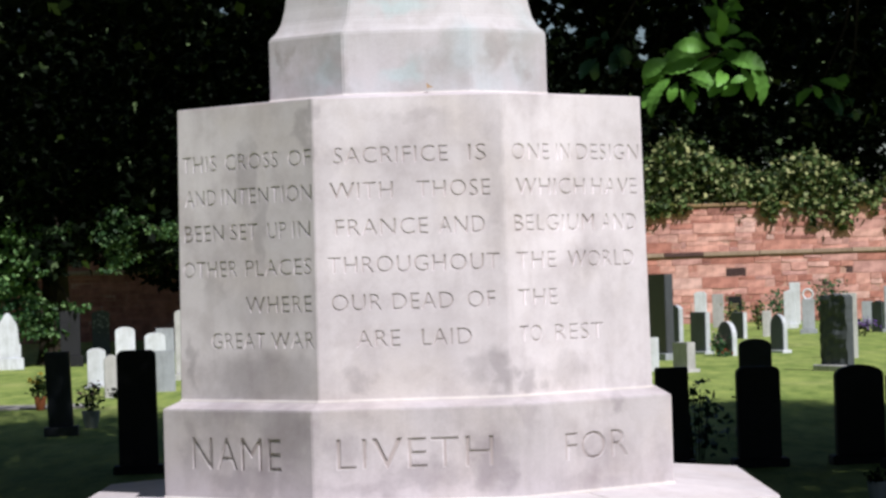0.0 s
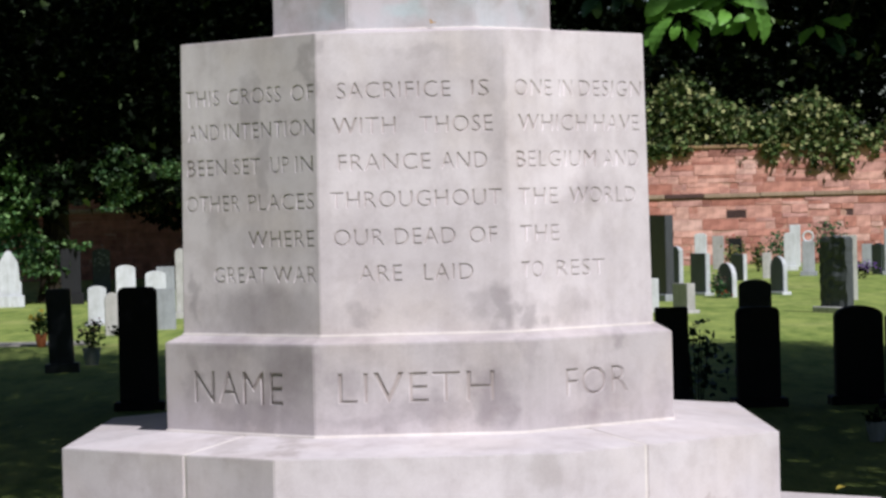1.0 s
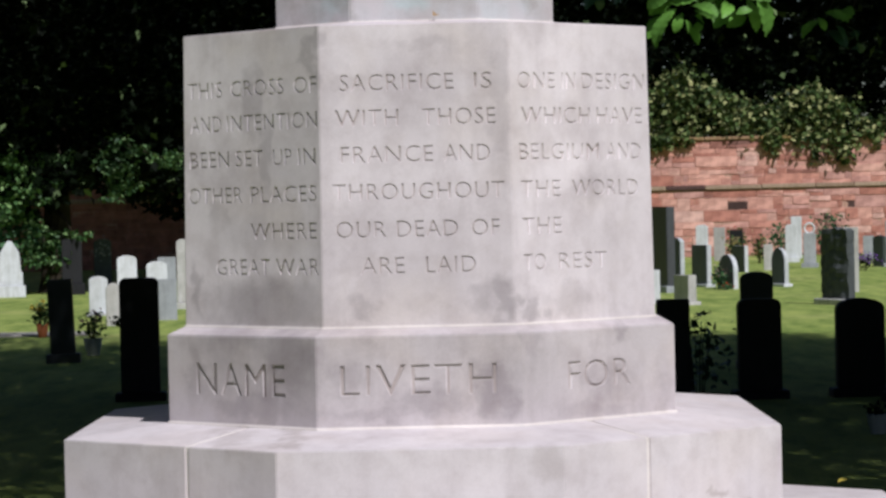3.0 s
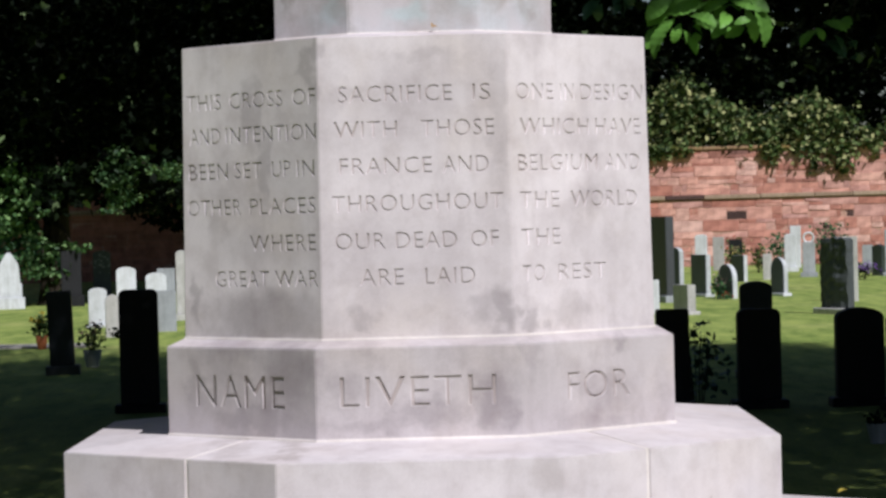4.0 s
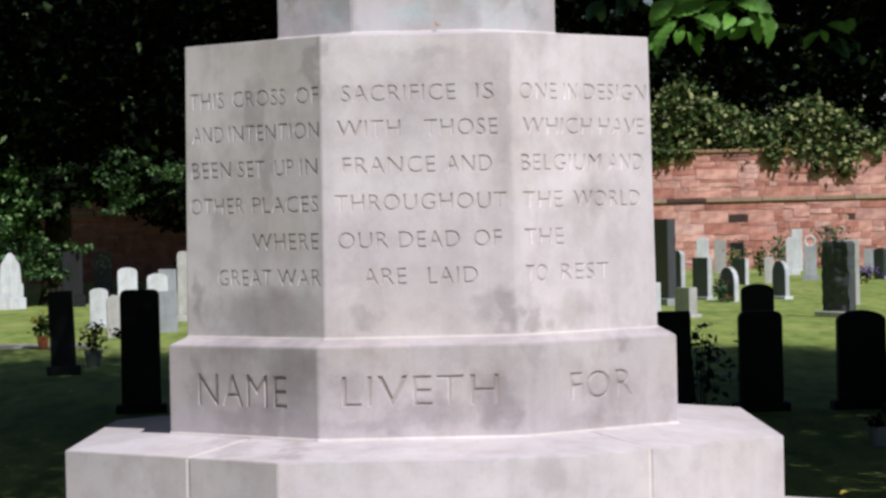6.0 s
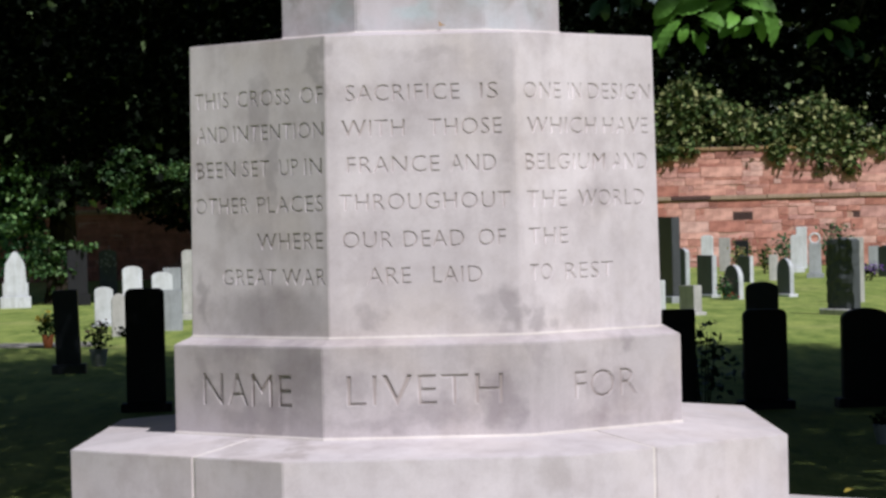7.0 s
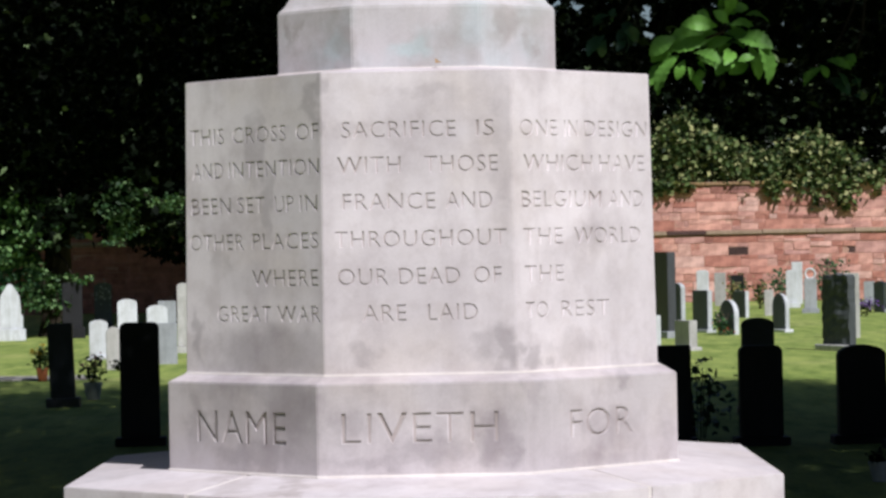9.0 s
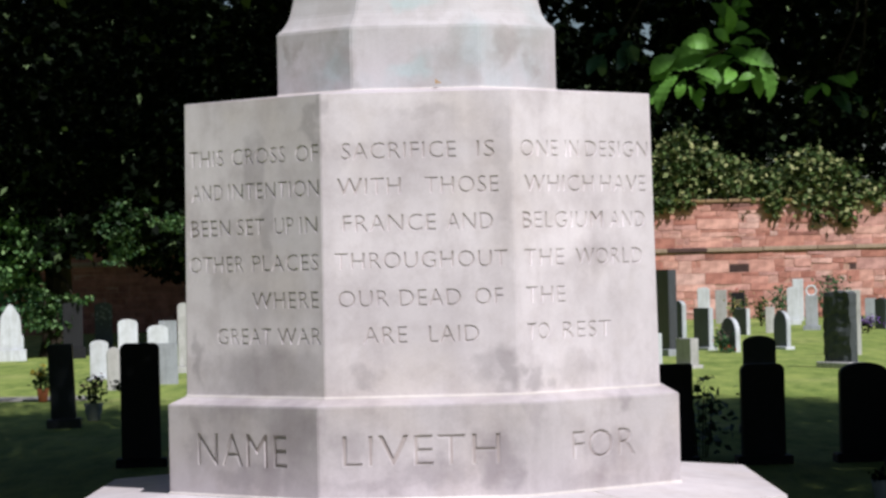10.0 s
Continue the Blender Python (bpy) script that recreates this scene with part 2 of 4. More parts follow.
# near-black crown colour paints deep shade; the rare pale leaves paint sun glints
LEAF_CROWN_SHADED = leafy("shade_dark_broad_leaves", (0.002, 0.005, 0.0015), (0.005, 0.010, 0.003), (0.15, 0.22, 0.09), 0.65, 0.05, 0.05, 0.95)
# sunlit and shaded copies of leaf green for the broad tree's sprays
LEAF_SUN = leafy("sunlit_fresh_green_leaves", (0.06, 0.19, 0.03), (0.14, 0.34, 0.055), (0.25, 0.47, 0.13), 0.48, 0.15, 0.25)
LEAF_SHADE = leafy("shaded_blue_green_leaves", (0.02, 0.06, 0.035), (0.03, 0.08, 0.045), (0.05, 0.11, 0.06), 0.35, 0.1, 0.5)
# evergreens likewise: shade in the dark colour, glints in the pale one
LEAF_DARK_SHADED = leafy("shade_dark_evergreen_leaves", (0.002, 0.004, 0.0015), (0.004, 0.009, 0.003), (0.15, 0.22, 0.10), 0.65, 0.05, 0.05, 0.955)
LEAF_IVY = leafy("ivy_leaves", (0.02, 0.06, 0.03), (0.06, 0.15, 0.07), (0.13, 0.26, 0.13), 0.5, 0.12)
# lighter leaf green that carries the sunlight in its colour
LEAF_SUNLIT = leafy("sun_lightened_leaves", (0.022, 0.058, 0.022), (0.075, 0.165, 0.055), (0.20, 0.32, 0.13), 0.5, 0.15, 0.2)
LEAF_HEDGE = leafy("yellow_green_hedge_leaves", (0.008, 0.022, 0.007), (0.10, 0.16, 0.05), (0.38, 0.39, 0.18), 0.5, 0.1, 0.2, 0.6)
PETAL_RED = leafy("red_petals", (0.45, 0.05, 0.03), (0.5, 0.07, 0.04), (0.6, 0.16, 0.08))
PETAL_PINK = leafy("pale_pink_petals", (0.5, 0.3, 0.3), (0.6, 0.42, 0.42), (0.7, 0.6, 0.58))
PETAL_PURPLE = leafy("purple_petals", (0.12, 0.04, 0.30), (0.18, 0.08, 0.38), (0.3, 0.2, 0.5))
PETAL_YELLOW = leafy("yellow_petals", (0.5, 0.42, 0.06), (0.6, 0.5, 0.09), (0.65, 0.55, 0.2))
BROWN_LEAF = leafy("dry_brown_leaf", (0.28, 0.19, 0.11), (0.33, 0.23, 0.13), (0.38, 0.27, 0.16))
BARK = plain_stone("dark_bark", (0.03, 0.024, 0.018), (0.045, 0.036, 0.027), 0.95, 0.1, 6, 40)
CLAY = plain_stone("terracotta", (0.42, 0.13, 0.06), (0.48, 0.16, 0.08), 0.85, 0.2)


# ---------------------------------------------------------------- mesh helpers
def part(name, bm, material, parent=None, label=""):
    me = bpy.data.meshes.new(name)
    bm.normal_update()
    bm.to_mesh(me)
    bm.free()
    me.materials.append(material)
    ob = new(name, me)
    ob.parent = parent
    if label:
        ob["label"] = label
    return ob


def mesh_part(name, verts, faces, material, parent=None, label=""):
    me = bpy.data.meshes.new(name)
    me.from_pydata(verts, [], faces)
    me.update()
    me.materials.append(material)
    ob = new(name, me)
    ob.parent = parent
    if label:
        ob["label"] = label
    return ob


def thing(name, m, label, category, group="", kind=""):
    ob = new(name)
    ob.matrix_world = m
    ob.empty_display_size = 0.1
    return tagged(ob, label, category, group, kind)


def box(bm, x0, x1, y0, y1, z0, z1, bevel=0.0):
    vs = [bm.verts.new(p) for p in ((x0, y0, z0), (x1, y0, z0), (x1, y1, z0), (x0, y1, z0),
                                    (x0, y0, z1), (x1, y0, z1), (x1, y1, z1), (x0, y1, z1))]
    fs = [bm.faces.new([vs[i] for i in f]) for f in ((3, 2, 1, 0), (4, 5, 6, 7), (0, 1, 5, 4), (1, 2, 6, 5), (2, 3, 7, 6), (3, 0, 4, 7))]
    if bevel:
        es = list({e for f in fs for e in f.edges})
        bmesh.ops.bevel(bm, geom=es, offset=bevel, segments=1, affect="EDGES")
    return bm


def tube(bm, points, radii, sides=8):
    """A tapered, bent limb through the points."""
    rings = []
    for i, (p, r) in enumerate(zip(points, radii)):
        a, b = Vector(points[max(i - 1, 0)]), Vector(points[min(i + 1, len(points) - 1)])
        q = (b - a).to_track_quat("Z", "Y")
        rings.append([bm.verts.new(Vector(p) + q @ Vector((r * math.cos(k * math.tau / sides), r * math.sin(k * math.tau / sides), 0)))
                      for k in range(sides)])
    for a, b in zip(rings, rings[1:]):
        for k in range(sides):
            bm.faces.new((a[k], a[(k + 1) % sides], b[(k + 1) % sides], b[k]))
    bm.faces.new(rings[-1])
    bm.faces.new(rings[0][::-1])
    return bm


def lathe(bm, profile, sides=20):
    rings = [[bm.verts.new((r * math.cos(k * math.tau / sides), r * math.sin(k * math.tau / sides), z)) for k in range(sides)] for r, z in profile]
    for a, b in zip(rings, rings[1:]):
        for k in range(sides):
            bm.faces.new((a[k], a[(k + 1) % sides], b[(k + 1) % sides], b[k]))
    bm.faces.new(rings[0][::-1])
    bm.faces.new(rings[-1])
    return bm


# ---------------------------------------------------------------- ground
def height(x, y):
    return 0.02 * noise.noise((x * 0.25, y * 0.25, 3.1)) if 3 < y < 60 else 0.0


xs = sorted(set([-2500, -900, -300, -120, -60, -40] + [i * 1.0 for i in range(-24, 25)] + [40, 60, 120, 300, 900, 2500]))
ys = sorted(set([-2500, -900, -300, -100, -40, -20] + [i * 1.0 for i in range(-12, 66)] + [80, 120, 300, 900, 2500]))
ground = mesh_part("ground", [(x, y, height(x, y) - 0.012) for y in ys for x in xs],
                   [(j * len(xs) + i, j * len(xs) + i + 1, (j + 1) * len(xs) + i + 1, (j + 1) * len(xs) + i)
                    for j in range(len(ys) - 1) for i in range(len(xs) - 1)], GRASS)
tagged(ground, "mown green cemetery lawn with dappled tree shade", "ground", kind="structure")

bm = bmesh.new()
box(bm, -16, -4.75, -0.42, 0.42, -0.03, 0.022, 0.01)
path = part("path", bm, GRAVEL)
path.matrix_world = pose(0, 23.9, 0, 0, 0, -2)
tagged(path, "narrow pale gravel path across the lawn", "path", kind="structure")


# tall clipped hedges added out of view to keep low sky light off the shaded lawn; they close the cemetery behind and
# beside the cross
UNSEEN_HEDGE_GREEN = plain_stone("unseen_hedge_green", (0.012, 0.024, 0.010), (0.015, 0.030, 0.012), 0.9, 0.1, 9, 40)


def sky_block_hedge(x, y, turn, length, tall):
    """A thick clipped hedge with an uneven face and top."""
    nx, prof = int(length / 0.5), [(-0.9, -0.1), (-0.95, tall * 0.2), (-0.9, tall * 0.4), (-0.9, tall * 0.6), (-0.85, tall * 0.8), (-0.7, tall * 0.97), (0.0, tall), (0.7, tall * 0.97), (0.9, tall * 0.5), (0.9, -0.1)]
    verts = []
    for i in range(nx + 1):
        u = i / nx * length - length / 2
        verts += [(u, py + 0.2 * noise.noise((u * 0.7, py, pz * 0.8)), pz + 0.25 * noise.noise((u * 0.5, 4.0, pz))) for py, pz in prof]
    k = len(prof)
    faces = [(i * k + j, (i + 1) * k + j, (i + 1) * k + j + 1, i * k + j + 1) for i in range(nx) for j in range(k - 1)]
    ob = mesh_part("hedge_wall", verts, faces, UNSEEN_HEDGE_GREEN)
    ob.matrix_world = pose(x, y, 0, 0, 0, turn)
    return tagged(ob, "tall dark clipped hedge added unseen to block low sky", "hedge", kind="structure")


sky_block_hedge(0, -26, 0, 60, 8)
sky_block_hedge(-30, 17, 90, 88, 8)
sky_block_hedge(30, 17, 90, 88, 8)


# ---------------------------------------------------------------- memorial cross
def octagon(a, rb, rs, rd):
    """Plan of a tier: half width a, then front half face, side half face and half depth as shares of it."""
    b, s, d = a * rb, a * rs, a * rd
    return [(-a, -s), (-b, -d), (b, -d), (a, -s), (a, s), (b, d), (-b, d), (-a, s)]


def tiers(levels, shape, bevel=0.003):
    bm = bmesh.new()
    rings = [[bm.verts.new((x, y, z)) for x, y in octagon(a, *shape)] for a, z in levels]
    for lo, hi in zip(rings, rings[1:]):
        for k in range(8):
            bm.faces.new((lo[k], lo[(k + 1) % 8], hi[(k + 1) % 8], hi[k]))
    bm.faces.new(rings[0][::-1])
    bm.faces.new(rings[-1])
    if bevel:
        bmesh.ops.bevel(bm, geom=list(bm.edges), offset=bevel, segments=2, affect="EDGES", clamp_overlap=True)
    return bm


DIE, PLINTH, BLOCK, SHAFT = (0.3905, 0.5365, 1.0090), (0.3893, 0.5350, 1.0082), (0.3737, 0.5134, 0.9988), (0.4507, 0.6194, 1.0451)
CUT = 0.0048
monument = thing("memorial_cross", pose(0, 0, 0), "tall pale limestone memorial cross on an octagonal stepped base", "memorial")


def face_frame(side, shape, a):
    """The middle of a face's inner edge, the way along it (to the viewer's right) and its outward normal."""
    b, s, d = a * shape[0], a * shape[1], a * shape[2]
    if side == 0:
        return Vector((0, -d, 0)), Vector((1, 0, 0)), Vector((0, -1, 0))
    along = Vector((a - b, side * (d - s), 0)).normalized()
    return Vector((side * b, -d, 0)), along, Vector((along.y, -along.x, 0)) if along.x > 0 else Vector((-along.y, along.x, 0))


SHARP = "VWMB"


def loose(bm):
    """The vertices of each loose piece, from left to right."""
    left, islands = set(bm.verts), []
    while left:
        todo, isle = [left.pop()], set()
        while todo:
            v = todo.pop()
            isle.add(v)
            for e in v.link_edges:
                w = e.other_vert(v)
                if w in left:
                    left.discard(w)
                    todo.append(w)
        islands.append(isle)
    return sorted(islands, key=lambda isle: min(v.co.x for v in isle))


def letters(word, u0, u1, base, cap, side, shape, a_at, sink, slope, floor, chosen):
    """One word as a closed cutter with sloping walls, lying on a face from u0 to u1 along it; or only the bottom of its cut."""
    cu = bpy.data.curves.new("lettering", "FONT")
    cu.body, cu.size, cu.resolution_u, cu.space_character = word, 1.0, 3, 1.06
    cu.fill_mode, cu.extrude, cu.bevel_depth, cu.bevel_resolution, cu.offset = "BOTH", 0.1, slope, 0, (0.004 - slope if slope else 0.0)
    ob = new("lettering", cu)
    bpy.context.view_layer.update()
    me = bpy.data.meshes.new_from_object(ob.evaluated_get(bpy.context.evaluated_depsgraph_get()))
    bpy.data.objects.remove(ob)
    bm = bmesh.new()
    bm.from_mesh(me)
    bpy.data.meshes.remove(me)
    bmesh.ops.remove_doubles(bm, verts=bm.verts, dist=2e-5)
    if slope:
        back = [v for v in bm.verts if v.co.z < -0.1 - slope * 0.5]
        for v in back:
            v.co.z = -0.1 - slope
    if floor:
        bmesh.ops.delete(bm, geom=[f for f in bm.faces if min(v.co.z for v in f.verts) < 0.1 + slope - 1e-4], context="FACES")
    x0, x1 = min(v.co.x for v in bm.verts), max(v.co.x for v in bm.verts)
    y0, y1 = min(v.co.y for v in bm.verts), max(v.co.y for v in bm.verts)
    if floor:
        x0, x1, y0, y1 = x0 - slope, x1 + slope, y0 - slope, y1 + slope
    islands = loose(bm)
    if len(islands) == len(word):                         # only the chosen letters of the word
        bmesh.ops.delete(bm, geom=[v for k, isle in enumerate(islands) if k not in chosen for v in isle], context="VERTS")
    lo, hi = (u0, u1) if side >= 0 else (-u0, -u1)
    for v in bm.verts:
        u, z = lo + (v.co.x - x0) / (x1 - x0) * (hi - lo), base + (v.co.y - y0) / (y1 - y0) * (cap - base)
        if v.co.z > (0.1 + 1e-5 if slope else 0.05):
            out = -sink
        else:
            out = 0.0003 if v.co.z > 0 else 0.004 + (0.001 if v.co.z < -0.1 - 1e-5 else 0.0)
        o, along, n = face_frame(side, shape, a_at(z))
        v.co = o + along * u + n * out + Vector((0, 0, z))
    bmesh.ops.reverse_faces(bm, faces=bm.faces)
    return bm


def volume(me):
    bm = bmesh.new()
    bm.from_mesh(me)
    v = bm.calc_volume()
    bm.free()
    return v


def carve(body, words, side, shape, a_at, floor_parent, label, deep=CUT):
    """Cut the words into the body and lay the darker bottom of each cut into it."""
    for word, u0, u1, base, cap in words:
        for chosen in [[k for k, ch in enumerate(word) if ch not in SHARP]] + [[k] for k, ch in enumerate(word) if ch in SHARP]:
            share = len(chosen) / len(word)
            if not chosen:
                continue
            for slope in ((0.02, 0.012, 0.006, 0.001, 0.0) if word[chosen[0]] in SHARP else (0.028, 0.018, 0.008)):
                cutter = part("cutter", letters(word, u0, u1, base, cap, side, shape, a_at, deep, slope, False, chosen), STONE_CUT)
                md = body.modifiers.new("cut", "BOOLEAN")
                md.object, md.operation, md.solver = cutter, "DIFFERENCE", "EXACT"
                bpy.context.view_layer.update()
                cut = bpy.data.meshes.new_from_object(body.evaluated_get(bpy.context.evaluated_depsgraph_get()))
                body.modifiers.clear()
                bpy.data.objects.remove(cutter)
                lost = volume(body.data) - volume(cut)
                full = abs(u1 - u0) * (cap - base) * deep * share
                good = 0.13 * full < lost < 0.9 * full
                if good:
                    old = body.data
                    body.data = cut
                    bpy.data.meshes.remove(old)
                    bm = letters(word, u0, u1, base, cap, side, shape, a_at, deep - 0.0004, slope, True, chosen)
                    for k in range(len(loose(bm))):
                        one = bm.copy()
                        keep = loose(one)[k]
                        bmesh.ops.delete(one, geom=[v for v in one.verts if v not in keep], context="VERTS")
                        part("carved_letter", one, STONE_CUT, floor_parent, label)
                    bm.free()
                    break
                bpy.data.meshes.remove(cut)


def rows_of(text, base, cap=0.0555):
    return [(w, u0, u1, base, base + cap) for w, u0, u1 in text]


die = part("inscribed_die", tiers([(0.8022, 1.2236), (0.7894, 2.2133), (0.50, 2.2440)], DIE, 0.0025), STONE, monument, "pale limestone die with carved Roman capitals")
die_at = lambda z: 0.8022 + (z - 1.2236) / 0.9897 * (0.7894 - 0.8022)
B = (1.9955, 1.8805, 1.761, 1.639, 1.5165, 1.398)
FRONT = (rows_of((("SACRIFICE", -0.244, 0.130), ("IS", 0.195, 0.255)), B[0]) + rows_of((("WITH", -0.260, -0.052), ("THOSE", 0.024, 0.265)), B[1])
         + rows_of((("FRANCE", -0.244, 0.059), ("AND", 0.091, 0.244)), B[2]) + rows_of((("THROUGHOUT", -0.273, 0.289),), B[3])
         + rows_of((("OUR", -0.265, -0.098), ("DEAD", -0.066, 0.135), ("OF", 0.178, 0.271)), B[4])
         + rows_of((("ARE", -0.187, -0.042), ("LAID", 0.027, 0.191)), B[5]))
LEFT = (rows_of((("THIS", 0.593, 0.432), ("CROSS", 0.394, 0.155), ("OF", 0.112, 0.012)), B[0])
        + rows_of((("AND", 0.582, 0.438), ("INTENTION", 0.413, 0.011)), B[1])
        + rows_of((("BEEN", 0.586, 0.405), ("SET", 0.376, 0.252), ("UP", 0.208, 0.126), ("IN", 0.098, 0.020)), B[2])
        + rows_of((("OTHER", 0.596, 0.347), ("PLACES", 0.311, 0.019)), B[3]) + rows_of((("WHERE", 0.313, 0.021),), B[4])
        + rows_of((("GREAT", 0.472, 0.229), ("WAR", 0.203, 0.012)), B[5]))
RIGHT = (rows_of((("ONE", 0.038, 0.199), ("IN", 0.227, 0.288), ("DESIGN", 0.316, 0.595)), B[0])
         + rows_of((("WHICH", 0.049, 0.349), ("HAVE", 0.377, 0.583)), B[1]) + rows_of((("BELGIUM", 0.038, 0.383), ("AND", 0.414, 0.574)), B[2])
         + rows_of((("THE", 0.041, 0.213), ("WORLD", 0.260, 0.557)), B[3]) + rows_of((("THE", 0.043, 0.214),), B[4])
         + rows_of((("TO", 0.044, 0.142), ("REST", 0.196, 0.409)), B[5]))
for side, words in ((0, FRONT), (-1, LEFT), (1, RIGHT)):
    carve(die, words, side, DIE, die_at, die, "carved capital with a darker bottom")

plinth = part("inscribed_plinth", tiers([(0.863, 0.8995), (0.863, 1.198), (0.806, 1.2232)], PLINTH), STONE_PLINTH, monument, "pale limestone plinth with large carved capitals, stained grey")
for side, words in ((-1, (("NAME", 0.534, 0.135, 0.999, 1.108),)), (0, (("LIVETH", -0.260, 0.251, 1.004, 1.106),)), (1, (("FOR", 0.191, 0.468, 1.003, 1.098),))):
    carve(plinth, words, side, PLINTH, lambda z: 0.863, plinth, "large carved capital with a darker bottom", 0.007)


def split_tier(name, levels, shape, cuts, label):
    """A course of separate stones: the tier cut by upright planes (point, normal), with thin joints."""
    core = [(a - 0.005, z) for a, z in levels[:-1]] + [(levels[-1][0], levels[-1][1] - 0.003)]
    part("mortar_bed", tiers(core, shape, 0), MORTAR, monument, "pale mortar in the joints")
    full = tiers(levels, shape, 0)
    for signs in ((1, 1), (1, -1), (-1, 1), (-1, -1)):
        bm = full.copy()
        for (co, no), s in zip(cuts, signs):
            n = Vector(no) * s
            bmesh.ops.bisect_plane(bm, geom=bm.verts[:] + bm.edges[:] + bm.faces[:], plane_co=Vector(co) + n * 0.006, plane_no=n, clear_inner=True)
            edges = [e for e in bm.edges if e.is_boundary]
            if edges:
                bmesh.ops.holes_fill(bm, edges=edges)
        if len(bm.faces) > 3:
            bmesh.ops.bevel(bm, geom=[e for e in bm.edges if e.calc_face_angle(0) > 0.2], offset=0.003, segments=2, affect="EDGES", clamp_overlap=True)
            part(name, bm, STONE_BASE, monument, label)
        else:
            bm.free()
    full.free()


split_tier("base_stone", [(1.2, 0.4575), (1.2, 0.8615), (0.862, 0.8988)], BLOCK,
           [((-0.752, -0.964, 0), (0.84, -0.54, 0)), ((0.726, -0.981, 0), (0.84, 0.54, 0))], "large pale limestone base block with fine joints")
split_tier("step_stone", [(1.8, 0.0), (1.8, 0.449), (1.19, 0.4565)], BLOCK,
           [((-0.9, 0, 0), (1, 0.02, 0)), ((0.95, 0, 0), (1, 0.02, 0))], "broad pale limestone step")

for a, z, shape, where in ((0.8070, 1.2185, DIE, "die"), (0.8680, 0.8945, PLINTH, "plinth"), (0.4840, 2.2375, SHAFT, "shaft")):
    part("mortar_joint", tiers([(a, z), (a, z + 0.008), (a - 0.012, z + 0.014)], shape, 0.002), MORTAR, monument, "pale lime mortar joint under the " + where)
collar = part("shaft_foot", tiers([(0.4798, 2.2420), (0.4798, 2.4547), (0.455, 2.478), (0.437, 2.510), (0.424, 2.560), (0.414, 2.630)], SHAFT, 0.004),
              STONE_COLLAR, monument, "moulded limestone foot of the shaft, washed pale and streaked")
part("shaft", tiers([(0.4135, 2.6305), (0.385, 2.85), (0.35, 3.3), (0.31, 4.6), (0.27, 6.4)], SHAFT, 0.004), STONE_COLLAR, monument)


# ---------------------------------------------------------------- headstones
def outline(w, h, top):
    """Half-open outline of a headstone, from the left foot over the top to the right foot."""
    r, n = w / 2, 10
    if top == "flat":
        return [(-r, 0), (-r, h), (r, h), (r, 0)]
    if top == "arch":
        rise = w * 0.22
        return [(-r, 0)] + [(-r * math.cos(k * math.pi / n), h - rise + rise * math.sin(k * math.pi / n)) for k in range(n + 1)] + [(r, 0)]
    if top == "round":
        return [(-r, 0)] + [(-r * math.cos(k * math.pi / n), h - r + r * math.sin(k * math.pi / n)) for k in range(n + 1)] + [(r, 0)]
    if top == "shoulder":
        c = w * 0.16
        return [(-r, 0), (-r, h - c)] + [(-r + c * (1 - math.cos(k * math.pi / 8)), h - c + c * math.sin(k * math.pi / 8)) for k in range(1, 5)] + \
               [(r - c * (1 - math.cos(k * math.pi / 8)), h - c + c * math.sin(k * math.pi / 8)) for k in range(4, 0, -1)] + [(r, h - c), (r, 0)]
    if top == "ogee":
        return [(-r, 0), (-r, h * 0.28), (-r * 0.86, h * 0.32), (-r * 0.8, h * 0.62), (-r * 0.72, h * 0.74), (-r * 0.45, h * 0.86), (-r * 0.2, h * 0.97), (0, h),
                (r * 0.2, h * 0.97), (r * 0.45, h * 0.86), (r * 0.72, h * 0.74), (r * 0.8, h * 0.62), (r * 0.86, h * 0.32), (r, h * 0.28), (r, 0)]
    return [(-r, 0), (-r, h * 0.93), (0, h), (r, h * 0.93), (r, 0)]


